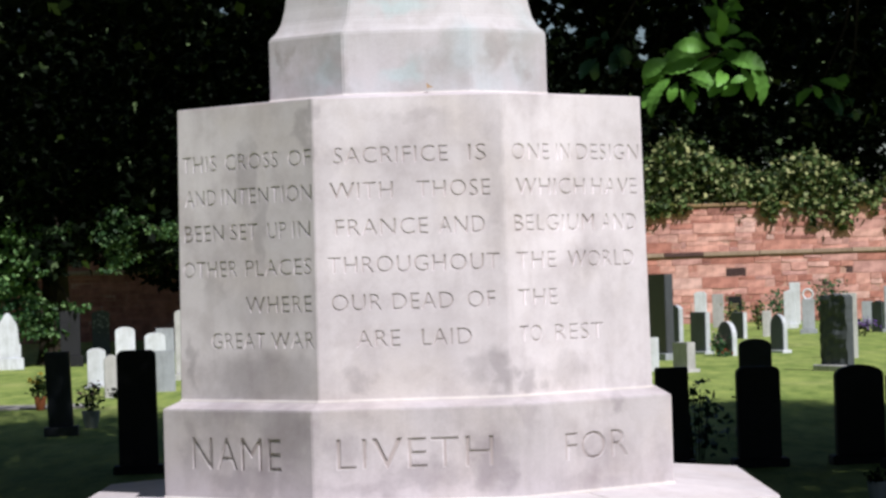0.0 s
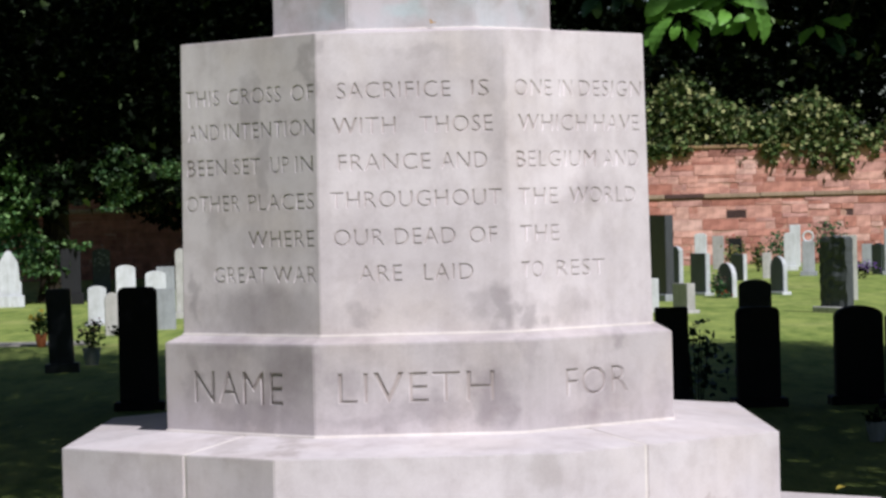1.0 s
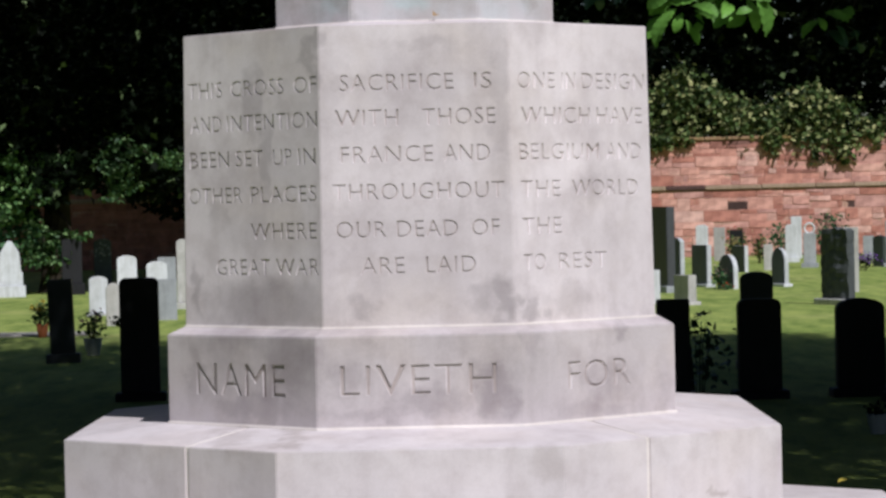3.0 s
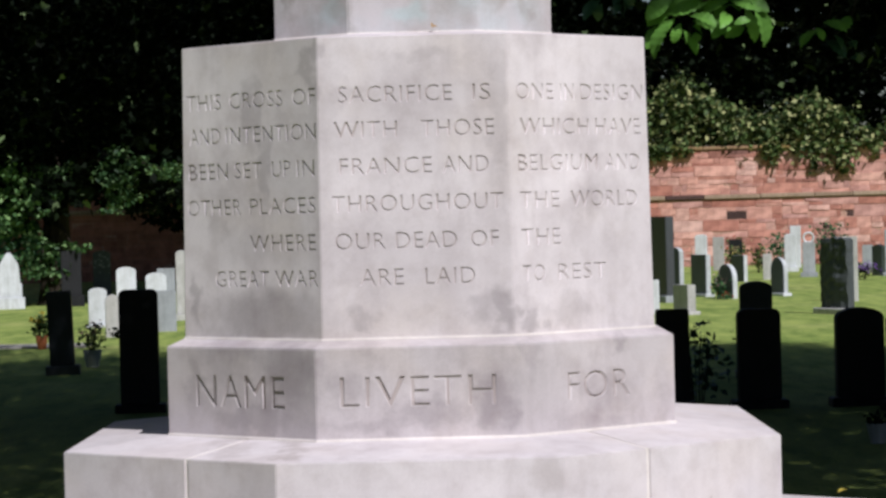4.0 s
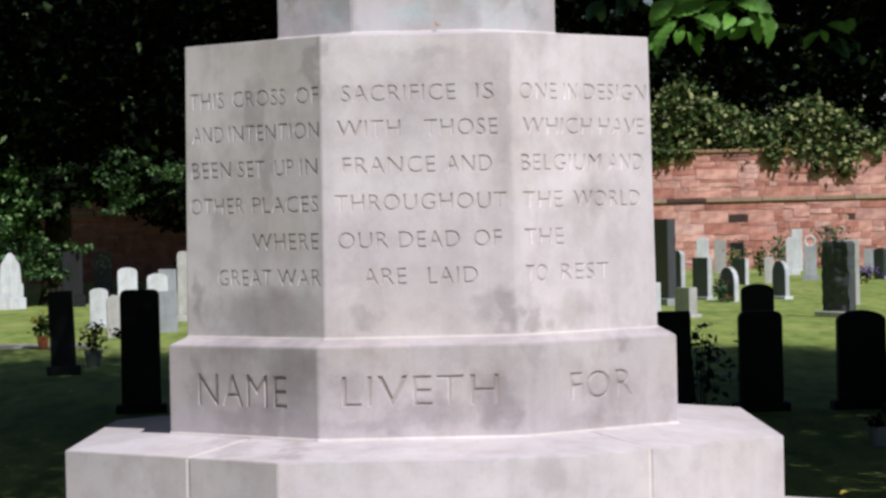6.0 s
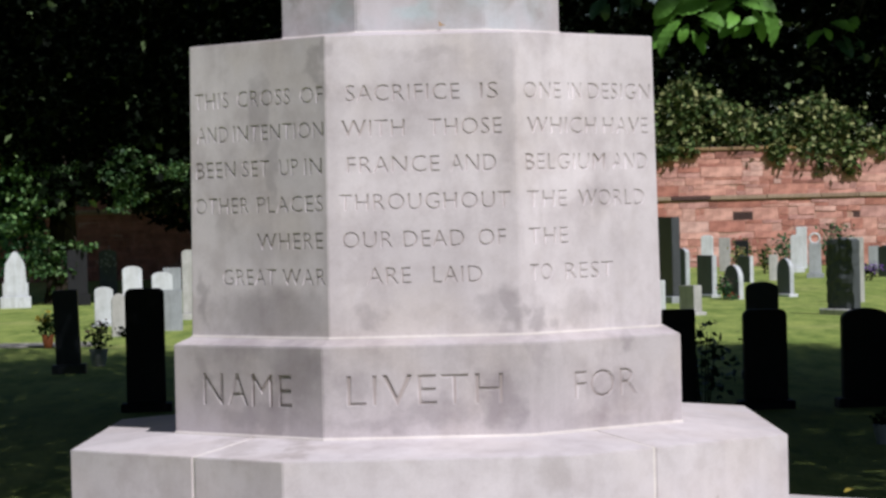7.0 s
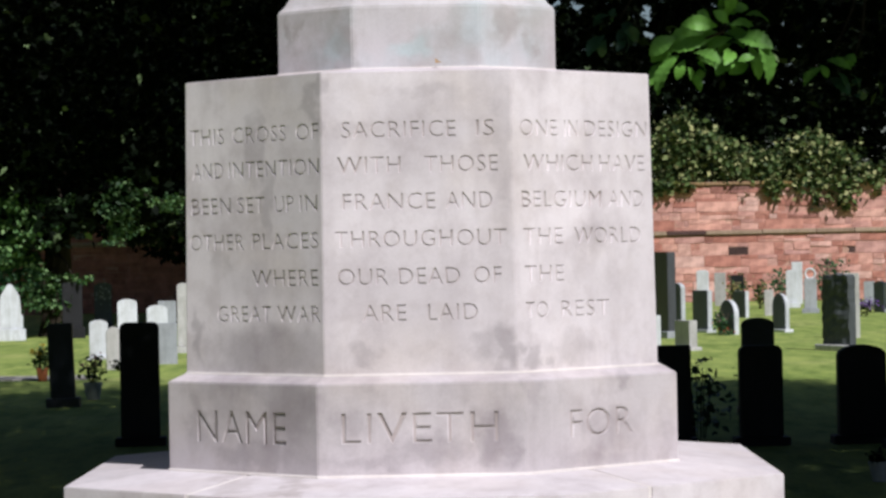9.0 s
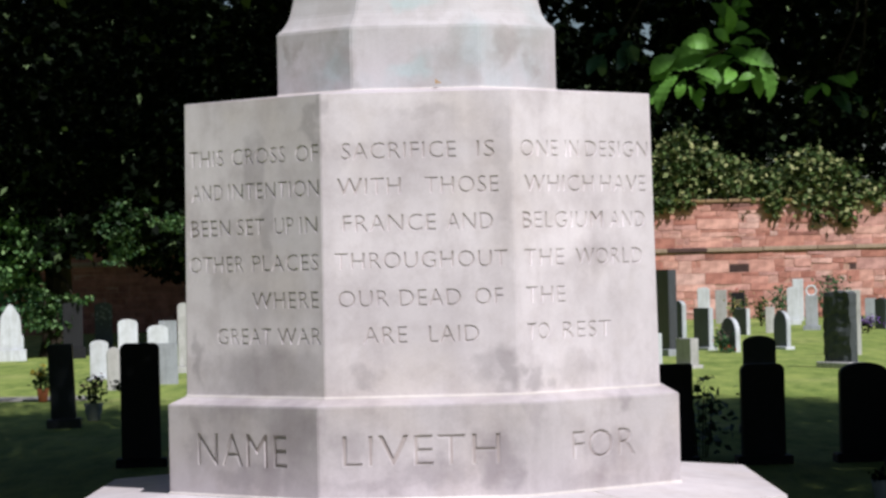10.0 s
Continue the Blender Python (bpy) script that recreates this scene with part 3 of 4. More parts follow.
def headstone(x, y, w, h, turn, material, top, label, depth=0.09, base=0.0, base_mat=None, tilt=0.0, bars=None, face=None):
    t = thing("headstone", pose(x, y, height(x, y) - 0.01, 0, tilt, turn), label, "headstone", "headstones on the lawn")
    z0 = 0.0
    if base:
        bm = bmesh.new()
        box(bm, -w / 2 - 0.05, w / 2 + 0.05, -depth / 2 - 0.05, depth / 2 + 0.05, -0.04, base, 0.008)
        part("base", bm, base_mat or material, t)
        z0 = base + 0.001
    pts = outline(w, h - z0, top)
    bm = bmesh.new()
    front = [bm.verts.new((px, -depth / 2, pz + z0 - (0.0 if base else 0.05) * (pz == 0))) for px, pz in pts]
    back = [bm.verts.new((px, depth / 2, v.co.z)) for (px, pz), v in zip(pts, front)]
    bm.faces.new(front[::-1] if front[0].co.x > front[-1].co.x else front)
    bm.faces.new(back[::-1])
    for k in range(len(pts)):
        j = (k + 1) % len(pts)
        bm.faces.new((front[k], back[k], back[j], front[j]))
    bmesh.ops.recalc_face_normals(bm, faces=bm.faces)
    bmesh.ops.bevel(bm, geom=[e for e in bm.edges if e.calc_face_angle(0) > 1.0], offset=0.008, segments=2, affect="EDGES", clamp_overlap=True)
    part("slab", bm, material, t)
    # thin added plate that puts the front's shade into its colour
    if face:
        bm = bmesh.new()
        ring = [(px * 0.985, z0 + 0.01 + pz * 0.98) for px, pz in pts]
        fr = [bm.verts.new((px, -depth / 2 - 0.005, pz)) for px, pz in ring]
        bk = [bm.verts.new((px, -depth / 2 + 0.002, pz)) for px, pz in ring]
        bm.faces.new(fr)
        for k in range(len(fr)):
            j = (k + 1) % len(fr)
            bm.faces.new((fr[k], bk[k], bk[j], fr[j]))
        bmesh.ops.recalc_face_normals(bm, faces=bm.faces)
        part("polished_face", bm, face, t, "dark plate coloured as the shaded face")
    if bars:
        bm = bmesh.new()
        zt, n, bw = bars[0], bars[1], w * 0.6
        for k in range(n):
            ww = bw * (1.0, 0.7, 0.85, 0.6, 0.9)[k % 5] / 2
            box(bm, -ww, ww, -depth / 2 - 0.003, -depth / 2 + 0.001, zt - k * 0.06 - 0.02, zt - k * 0.06)
        part("lettering_bars", bm, bars[2], t, "illegible lines of lettering")
    return t


def rough_headstone(x, y, w, h, turn, material, base_mat, label, depth=0.13):
    """A slab with a rock-faced front, sawn sides and a low base."""
    t = thing("headstone", pose(x, y, height(x, y) - 0.01, 0, 0, turn), label, "headstone", "headstones on the lawn")
    bm = bmesh.new()
    box(bm, -w / 2 - 0.09, w / 2 + 0.09, -depth / 2 - 0.09, depth / 2 + 0.09, -0.04, 0.09, 0.012)
    part("base", bm, base_mat, t, "low pale stone base")
    bm = bmesh.new()
    nx, nz = 9, 16
    def edge(k, kk):
        u, v = k / nx - 0.5, kk / nz
        return u * w * (1 + 0.05 * noise.noise((v * 7, 2.0, 1.0))), 0.091 + v * (h - 0.09) * (1 - 0.05 * abs(u) + 0.03 * noise.noise((u * 9, 7.0, v)))
    grids = []
    for y0, amp in ((-depth / 2, 0.05), (depth / 2, 0.0)):
        grids.append([[bm.verts.new((*edge(k, kk)[:1], y0 + amp * noise.noise((k * 0.55, kk * 0.5, 4.2)) - amp * 0.4 * math.sin(math.pi * k / nx), edge(k, kk)[1]))
                       for k in range(nx + 1)] for kk in range(nz + 1)])
    for g in grids:
        for kk in range(nz):
            for k in range(nx):
                bm.faces.new((g[kk][k], g[kk][k + 1], g[kk + 1][k + 1], g[kk + 1][k]))
    a, b = grids
    rim = [(kk, 0) for kk in range(nz)] + [(nz, k) for k in range(nx)] + [(kk, nx) for kk in range(nz, 0, -1)] + [(0, k) for k in range(nx, 0, -1)]
    for p, q in zip(rim, rim[1:] + rim[:1]):
        bm.faces.new((a[p[0]][p[1]], a[q[0]][q[1]], b[q[0]][q[1]], b[p[0]][p[1]]))
    bmesh.ops.recalc_face_normals(bm, faces=bm.faces)
    part("slab", bm, material, t, "rock-faced dark slab")
    return t


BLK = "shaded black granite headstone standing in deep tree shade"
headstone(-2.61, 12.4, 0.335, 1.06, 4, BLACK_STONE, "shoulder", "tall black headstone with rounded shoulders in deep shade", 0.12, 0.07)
headstone(-4.16, 17.97, 0.27, 0.91, 6, DARK_STONE, "flat", "tall dark granite headstone leaning on a wide base", 0.14, 0.10, DARK_STONE, -2.0)
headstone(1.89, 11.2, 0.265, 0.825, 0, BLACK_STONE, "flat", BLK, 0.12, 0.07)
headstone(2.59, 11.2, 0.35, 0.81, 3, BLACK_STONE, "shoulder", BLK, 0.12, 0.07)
headstone(3.04, 15.0, 0.315, 0.93, -4, DARK_STONE, "arch", "dark granite headstone with an arched top behind another", 0.12, 0.07)
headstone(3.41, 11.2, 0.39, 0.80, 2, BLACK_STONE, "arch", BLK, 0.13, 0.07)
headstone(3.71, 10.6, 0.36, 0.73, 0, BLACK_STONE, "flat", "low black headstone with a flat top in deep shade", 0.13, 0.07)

WHT = "white marble headstone with an arched top on the sunlit lawn"
headstone(-8.69, 39.9, 0.50, 1.12, 8, WHITE_STONE, "ogee", "white marble headstone with a curved gable on a stepped base", 0.22, 0.22)
# black here paints the tree shade over a dark grey stone
headstone(-7.55, 40.5, 0.40, 1.12, 12, BLACK_STONE, "flat", "dark headstone on a wide base, blackened for tree shade", 0.14, 0.22, BLACK_STONE)
flowered = headstone(-7.63, 45.4, 0.39, 1.06, 8, SLATE, "arch", "dark polished headstone with a pale carved flower", 0.1, 0.1, SLATE)
headstone(-5.54, 30.2, 0.29, 0.625, 10, WHITE_STONE, "arch", WHT, 0.09, 0.05)
headstone(-6.25, 39.0, 0.38, 0.80, 10, WHITE_STONE, "arch", WHT, 0.1, 0.05)
headstone(-4.79, 26.5, 0.21, 0.615, 12, PALE_STONE, "round", "small weathered sandstone headstone with a round top", 0.09)
headstone(-5.62, 38.6, 0.40, 0.68, 8, WHITE_STONE, "arch", WHT, 0.1, 0.05)
headstone(-5.66, 40.6, 0.36, 0.72, 8, GREY_STONE, "flat", "grey headstone with a flat top behind a white one", 0.1)
headstone(-4.21, 28.0, 0.33, 0.61, 6, GREY_STONE, "flat", "plain grey stone headstone with a flat top", 0.12)
headstone(-4.28, 32.2, 0.46, 1.16, 6, PALE_STONE, "shoulder", "tall pale stone headstone with rounded shoulders", 0.12, 0.1)
# a carved spray of flowers on the polished stone
bm = bmesh.new()
rnd = random.Random(3)
for k in range(26):
    px, pz = rnd.gauss(0, 0.085), 0.80 + rnd.gauss(0, 0.1)
    r, n = rnd.uniform(0.012, 0.03), 6
    ring = [bm.verts.new((px + r * math.cos(q * math.tau / n), -0.0535, pz + r * math.sin(q * math.tau / n))) for q in range(n)]
    mid = bm.verts.new((px, -0.060, pz))
    for q in range(n):
        bm.faces.new((ring[q], ring[(q + 1) % n], mid))
tagged(part("carved_spray", bm, GREY_STONE, flowered, "pale carved spray of flowers"), kind="stuff")

# rows that face away from the sun, their narrow sides lit; dark plates paint in the shade
headstone(3.83, 34.9, 0.66, 1.52, -68, DARK_STONE, "flat", "tall dark granite slab, its broad face in shade", 0.16, 0.12, GREY_STONE)
headstone(4.55, 40.0, 0.42, 0.88, -66, PALE_GRANITE, "arch", "slate-grey headstone beside a taller one", 0.1, 0.06, face=SHADED_FACE_BLUE)
headstone(3.70, 29.4, 0.42, 0.46, -62, PALE_STONE, "flat", "low square pale stone pedestal", 0.15, 0.05)
headstone(3.26, 29.9, 0.18, 0.53, -10, WHITE_STONE, "flat", "small white stone marker", 0.08)
headstone(4.73, 37.0, 0.58, 0.78, -67, PALE_GRANITE, "flat", "grey granite headstone with its face in shade", 0.1, 0.05, face=SHADED_FACE_BLUE)
headstone(6.36, 53.0, 0.30, 0.98, -18, WHITE_STONE, "arch", "white headstone with an arched top", 0.1)
headstone(7.12, 56.0, 0.29, 0.88, -16, PALE_STONE, "flat", "pale sandstone headstone near the red wall", 0.1)
headstone(7.46, 55.0, 0.33, 0.81, -12, BLACK_STONE, "flat", "black headstone with faded gilt lettering", 0.1, 0, None, 0, (0.62, 3, GILT))
headstone(6.50, 46.0, 0.50, 0.59, -64, PALE_GRANITE, "flat", "grey headstone among flowers, face in shade", 0.1, face=SHADED_FACE_BLUE)
headstone(5.09, 35.8, 0.55, 0.62, -67, PALE_GRANITE, "round", "grey headstone with a round top and sunlit edge", 0.1, face=SHADED_FACE_BLUE)
headstone(6.11, 36.4, 0.46, 0.70, -67, PALE_GRANITE, "round", "dark headstone with a round top on a white base", 0.09, 0.05, WHITE_STONE, face=SHADED_FACE_BLUE)
headstone(7.25, 47.0, 0.20, 0.58, -14, PALE_STONE, "flat", "narrow pale stone marker", 0.1)
headstone(8.60, 53.0, 0.29, 0.95, -14, WHITE_STONE, "arch", "white headstone with an arched top", 0.12, 0.12)
headstone(9.29, 57.0, 0.28, 1.12, -12, WHITE_STONE, "flat", "bright white square-topped headstone by the wall", 0.12)
ringed = headstone(8.35, 48.1, 0.28, 0.80, -16, GREY_STONE, "flat", "pale headstone crowned by an open stone ring", 0.12, 0.1)
bm = bmesh.new()
seg, sec = 20, 8
tor = [[bm.verts.new(((0.115 + 0.024 * math.cos(v * math.tau / sec)) * math.cos(u * math.tau / seg), 0.024 * math.sin(v * math.tau / sec),
                      0.905 + (0.115 + 0.024 * math.cos(v * math.tau / sec)) * math.sin(u * math.tau / seg))) for v in range(sec)] for u in range(seg)]
for u in range(seg):
    for v in range(sec):
        bm.faces.new((tor[u][v], tor[(u + 1) % seg][v], tor[(u + 1) % seg][(v + 1) % sec], tor[u][(v + 1) % sec]))
part("stone_ring", bm, WHITE_STONE, ringed, "white open stone ring")
rough_headstone(5.89, 28.2, 0.66, 1.15, -62, ROCK_FACE, PALE_STONE, "rough-hewn dark granite headstone with a sawn sunlit side")
headstone(6.87, 33.0, 0.24, 1.10, -16, PALE_STONE, "flat", "tall pale headstone behind a rough dark one", 0.12)
headstone(10.54, 53.0, 0.27, 0.62, -16, GREY_STONE, "flat", "plain grey granite headstone near the wall", 0.1)
headstone(9.87, 47.5, 0.42, 0.72, -66, PALE_GRANITE, "gable", "dark headstone with a gabled top", 0.1, face=SHADED_FACE_BLUE)
headstone(10.16, 47.2, 0.40, 1.05, -20, GREY_STONE, "flat", "tall grey granite headstone at the row end", 0.12, 0.08)


# ---------------------------------------------------------------- leaves
def leaf_mesh(name, centres, size, material, parent=None, label="", seed=1, droop=0.5, spread=0.35):
    """Folded leaves (two halves along a midrib) at the centres, turned at random."""
    rng = np.random.default_rng(seed)
    n = len(centres)
    axis = rng.normal(size=(n, 3))
    axis[:, 2] = axis[:, 2] * 0.6 - droop
    axis /= np.linalg.norm(axis, axis=1)[:, None]
    up = rng.normal(size=(n, 3)) * 0.7 + (0, 0, 1)
    side = np.cross(axis, up)
    side /= np.linalg.norm(side, axis=1)[:, None] + 1e-9
    nor = np.cross(side, axis)
    s = (size * rng.uniform(0.6, 1.25, n))[:, None]
    c = np.asarray(centres)
    k = spread * s
    v = np.stack([c, c + axis * s * 0.42 + side * k + nor * s * 0.09, c + axis * s * 0.5, c + axis * s, c + axis * s * 0.42 - side * k + nor * s * 0.09,
                  ], 1).reshape(-1, 3)
    f = (np.array([[0, 1, 3, 2], [0, 2, 3, 4]])[None] + (np.arange(n) * 5)[:, None, None]).reshape(-1)
    me = bpy.data.meshes.new(name)
    me.vertices.add(n * 5)
    me.vertices.foreach_set("co", v.ravel())
    me.loops.add(n * 8)
    me.loops.foreach_set("vertex_index", f)
    me.polygons.add(n * 2)
    me.polygons.foreach_set("loop_start", np.arange(n * 2) * 4)
    me.update(calc_edges=True)
    me.validate()
    me.materials.append(material)
    ob = new(name, me)
    ob.parent = parent
    if label:
        ob["label"] = label
    return ob


def lit_cross(p):
    """Leaves that would hang between the sun and the cross are left out, as the cross stands in full sun."""
    return (p[:, 1] > 5.3 - 0.82 * p[:, 2]) | (np.abs(p[:, 0] - 0.38 * (p[:, 2] - 1.2)) > 2.6)


# openings between the boughs where the sky shows: x and z at y = 6 and at y = 66
SKY_GAPS = ((1.29, 3.06, 6.07, 8.80), (1.32, 3.01, 6.23, 8.56), (1.31, 2.93, 6.17, 8.15), (0.75, 3.12, 3.33, 9.14), (0.89, 3.08, 4.04, 8.95), (-1.21, 3.27, -6.58, 9.86))


def in_gap(p):
    hit = np.zeros(len(p), bool)
    for x0, z0, x1, z1 in SKY_GAPS:
        t = (p[:, 1] - 6.0) / 60.0
        r = 0.065 + 0.15 * np.maximum(t, 0)
        hit |= (p[:, 0] - x0 - (x1 - x0) * t) ** 2 + (p[:, 2] - z0 - (z1 - z0) * t) ** 2 < r * r
    return hit


def clumps(rng, centre, radii, count, per, sigma, inside=0.55, low=-1.0):
    """Leaf places: clumps scattered through the outer part of an ellipsoid, cut off below low (a share of the height)."""
    d = rng.normal(size=(count * 3, 3))
    d /= np.linalg.norm(d, axis=1)[:, None]
    r = rng.uniform(inside ** 3, 1, count * 3) ** (1 / 3)
    p = d * r[:, None]
    p = p[p[:, 2] > low][:count]
    c = np.asarray(centre) + p * radii
    q = np.repeat(c, per, 0) + rng.normal(size=(len(c) * per, 3)) * sigma * np.array((1, 1, 0.7))
    return q


def tree(x, y, h, trunk_r, limbs, crowns, leaf, material, label, seed, ivy=None, hang=(0.3, 0.0)):
    rng = np.random.default_rng(seed)
    t = thing("tree", pose(x, y, 0), label, "tree", "trees round the lawn")
    bm = bmesh.new()
    tube(bm, [(0, 0, -0.2), (0.02, 0, 0.4), (0.08, 0.05, h * 0.35), (0.0, 0.12, h * 0.7), (0.1, 0.1, h)], [trunk_r * 1.35, trunk_r * 1.05, trunk_r * 0.85, trunk_r * 0.55, trunk_r * 0.15], 12)
    part("trunk", bm, BARK, t)
    for (z, dx, dy, dz, r) in limbs:
        bm = bmesh.new()
        tube(bm, [(0, 0, z), (dx * 0.35, dy * 0.35, z + dz * 0.55), (dx * 0.7, dy * 0.7, z + dz * 0.9), (dx, dy, z + dz)], [r, r * 0.75, r * 0.5, r * 0.15], 7)
        part("limb", bm, BARK, t)
    pts = [clumps(rng, c, rad, n, per, sg, ins, low) for c, rad, n, per, sg, ins, low in crowns]
    pts = np.concatenate(pts)
    pts = pts[pts[:, 2] > 0.3]
    at = pts + (x, y, 0)
    over = np.where(at[:, 1] < 9.0, 1.64 + 0.112 * np.maximum(at[:, 1] + 8.8, 0), 0.0)
    pts = pts[lit_cross(at) & (at[:, 2] > over) & ~in_gap(at) & (at[:, 2] > hang[0] + hang[1] * (at[:, 1] + 8.8) + 0.25 * np.sin(at[:, 0] * 2.1 + at[:, 1]))]
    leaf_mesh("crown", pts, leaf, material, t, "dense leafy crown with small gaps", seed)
    if ivy:
        leaf_mesh("ivy", ivy, 0.17, LEAF_IVY, t, "ivy climbing the trunk", seed + 1)
    return t


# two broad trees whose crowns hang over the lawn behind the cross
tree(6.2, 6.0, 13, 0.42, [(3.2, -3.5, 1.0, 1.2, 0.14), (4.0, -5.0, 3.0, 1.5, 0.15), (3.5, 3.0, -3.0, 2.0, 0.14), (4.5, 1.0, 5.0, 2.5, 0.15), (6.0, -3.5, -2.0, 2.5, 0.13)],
     [((-2.8, 1.0, 7.0), (7.0, 9.5, 5.4), 2100, 88, 0.42, 0.2, -1.0), ((1.5, -2.0, 8.0), (6.5, 8.5, 5.0), 1200, 80, 0.5, 0.2, -0.9)], 0.13, LEAF_CROWN_SHADED,
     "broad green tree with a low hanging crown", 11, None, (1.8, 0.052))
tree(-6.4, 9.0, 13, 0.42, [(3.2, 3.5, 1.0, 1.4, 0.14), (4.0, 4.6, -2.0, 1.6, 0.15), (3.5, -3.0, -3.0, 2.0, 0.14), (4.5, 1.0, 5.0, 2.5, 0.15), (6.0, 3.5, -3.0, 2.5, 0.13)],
     [((3.0, -0.5, 7.0), (7.0, 9.5, 5.4), 1800, 88, 0.42, 0.2, -1.0), ((-1.0, 0.0, 8.0), (6.5, 9.0, 5.0), 1200, 80, 0.5, 0.2, -0.9)], 0.10, LEAF_CROWN_SHADED,
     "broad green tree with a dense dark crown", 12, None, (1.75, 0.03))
# evergreens before the wall
rng = np.random.default_rng(7)
th, zz = rng.uniform(0, math.tau, 3400), rng.uniform(0.6, 4.3, 3400)
bulge = (0.6 + 0.35 * rng.random(3400)) * (0.75 + 0.35 * np.sin(zz * 2.2))
ivy_pts = np.stack([-0.85 + np.cos(th) * bulge, -0.25 + np.sin(th) * bulge, zz], 1)
EVER = [(2.6, 2.0, -0.5, 0.8, 0.1), (3.2, -2.0, -0.6, 1.0, 0.1), (4.0, 1.5, 1.0, 1.5, 0.1)]
tree(-8.1, 42.0, 11, 0.33, EVER, [((0.0, 0.4, 5.4), (3.6, 2.8, 4.2), 800, 36, 0.3, 0.2, -1.0)], 0.24, LEAF_DARK_SHADED,
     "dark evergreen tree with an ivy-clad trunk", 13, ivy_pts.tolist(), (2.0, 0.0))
tree(-4.8, 49.0, 11, 0.33, EVER, [((-0.6, 0.2, 5.6), (4.8, 3.2, 4.4), 1000, 36, 0.32, 0.2, -1.0)], 0.24, LEAF_DARK_SHADED,
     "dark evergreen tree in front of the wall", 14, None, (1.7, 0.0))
tree(-6.0, 55.5, 12, 0.33, EVER, [((0.2, 0.0, 6.0), (7.0, 3.0, 3.6), 1300, 36, 0.34, 0.15, -1.0)], 0.24, LEAF_DARK_SHADED,
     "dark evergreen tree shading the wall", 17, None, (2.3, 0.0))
tree(0.6, 55.0, 12, 0.33, EVER, [((0, 0, 5.4), (4.5, 3.0, 2.4), 600, 36, 0.35, 0.2, -1.0)], 0.24, LEAF_DARK_SHADED,
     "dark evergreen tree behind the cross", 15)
tree(11.0, 66.0, 13, 0.35, EVER, [((0, 0, 7.0), (10.0, 3.0, 4.0), 1500, 36, 0.42, 0.2, -1.0)], 0.26, LEAF_DARK_SHADED,
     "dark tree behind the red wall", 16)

# lower boughs of the ivy-clad tree, sunlight put into their lighter leaf colour
ever_tree = [ob for ob in bpy.data.objects if ob.name.startswith("tree") and abs(ob.location.x + 8.1) < 0.01][0]
for k, (x, z, rx, rz, n) in enumerate(((-8.55, 2.34, 0.69, 0.71, 620), (-8.85, 1.66, 0.40, 0.34, 170), (-6.52, 2.63, 0.53, 0.59, 420), (-5.62, 2.67, 0.43, 0.18, 110),
                                       (-7.54, 1.19, 0.32, 0.16, 60), (-8.2, 0.88, 0.40, 0.55, 260), (-8.95, 3.17, 0.17, 0.17, 40), (-7.74, 2.72, 0.21, 0.16, 40), (-6.61, 2.00, 0.34, 0.2, 60))):
    rng = np.random.default_rng(80 + k)
    bm = bmesh.new()
    tube(bm, [(0, 0, z + 0.5), ((x + 8.1) * 0.6, -0.9, z + 0.35), (x + 8.1, -1.3, z)], [0.05, 0.03, 0.008], 6)
    bough = part("bough", bm, BARK, ever_tree)
    centres = rng.normal(size=(n // 10 + 3, 3)) * (rx * 0.42, 0.25, rz * 0.42)
    pts = np.repeat(centres, 18, 0)[:int(n * 1.7)]
    pts = pts + rng.normal(size=(len(pts), 3)) * (0.10, 0.08, 0.05) + (x + 8.1, -1.2, z)
    leaf_mesh("bough_leaves", pts, 0.125, LEAF_SUNLIT, bough, "green leaves on a low bough, coloured as sunlit", 90 + k)

# ---------------------------------------------------------------- red sandstone wall
WALL_Y = 61.0
wall = thing("wall_back", pose(0, WALL_Y, 0), "high red sandstone boundary wall with a string course and lichened coping", "wall", "", "structure")
bm = bmesh.new()
box(bm, -24, 24, 0.012, 0.5, -0.1, 3.28)
part("mortar_bed", bm, RED_BED, wall, "recessed mortar between the stones")


def stone_block(w, h, seed):
    """A roughly squared stone: uneven arrises, a face that leans a little and is broken by one ridge."""
    rnd = random.Random(seed)
    bm = bmesh.new()
    j = lambda r: rnd.uniform(-r, r)
    c = min(0.012, h * 0.08)
    back = [(0, 0.1, 0), (w, 0.1, 0), (w, 0.1, h), (0, 0.1, h)]
    mid = [(x + j(0.008), 0.009, z + j(0.01)) for x, _, z in back]
    lean, tip = j(0.012), j(0.012)
    split = w * rnd.uniform(0.35, 0.65)
    face = []
    for x, z in ((c, c), (split, c * 0.7), (w - c, c), (w - c, h - c), (split + j(0.05), h - c * 0.7), (c, h - c)):
        face.append((x + j(0.012), lean * (x / w - 0.5) + tip * (z / h - 0.5) + j(0.004), z + j(0.014)))
    v = [bm.verts.new(p) for p in back + mid + face]
    for k in range(4):
        n = (k + 1) % 4
        bm.faces.new((v[k], v[n], v[4 + n], v[4 + k]))
    for f in ((4, 5, 10, 9, 8), (5, 6, 11, 10), (6, 7, 13, 12, 11), (7, 4, 8, 13), (8, 9, 12, 13), (9, 10, 11, 12)):
        bm.faces.new([v[i] for i in f])
    bmesh.ops.recalc_face_normals(bm, faces=bm.faces)
    return bm


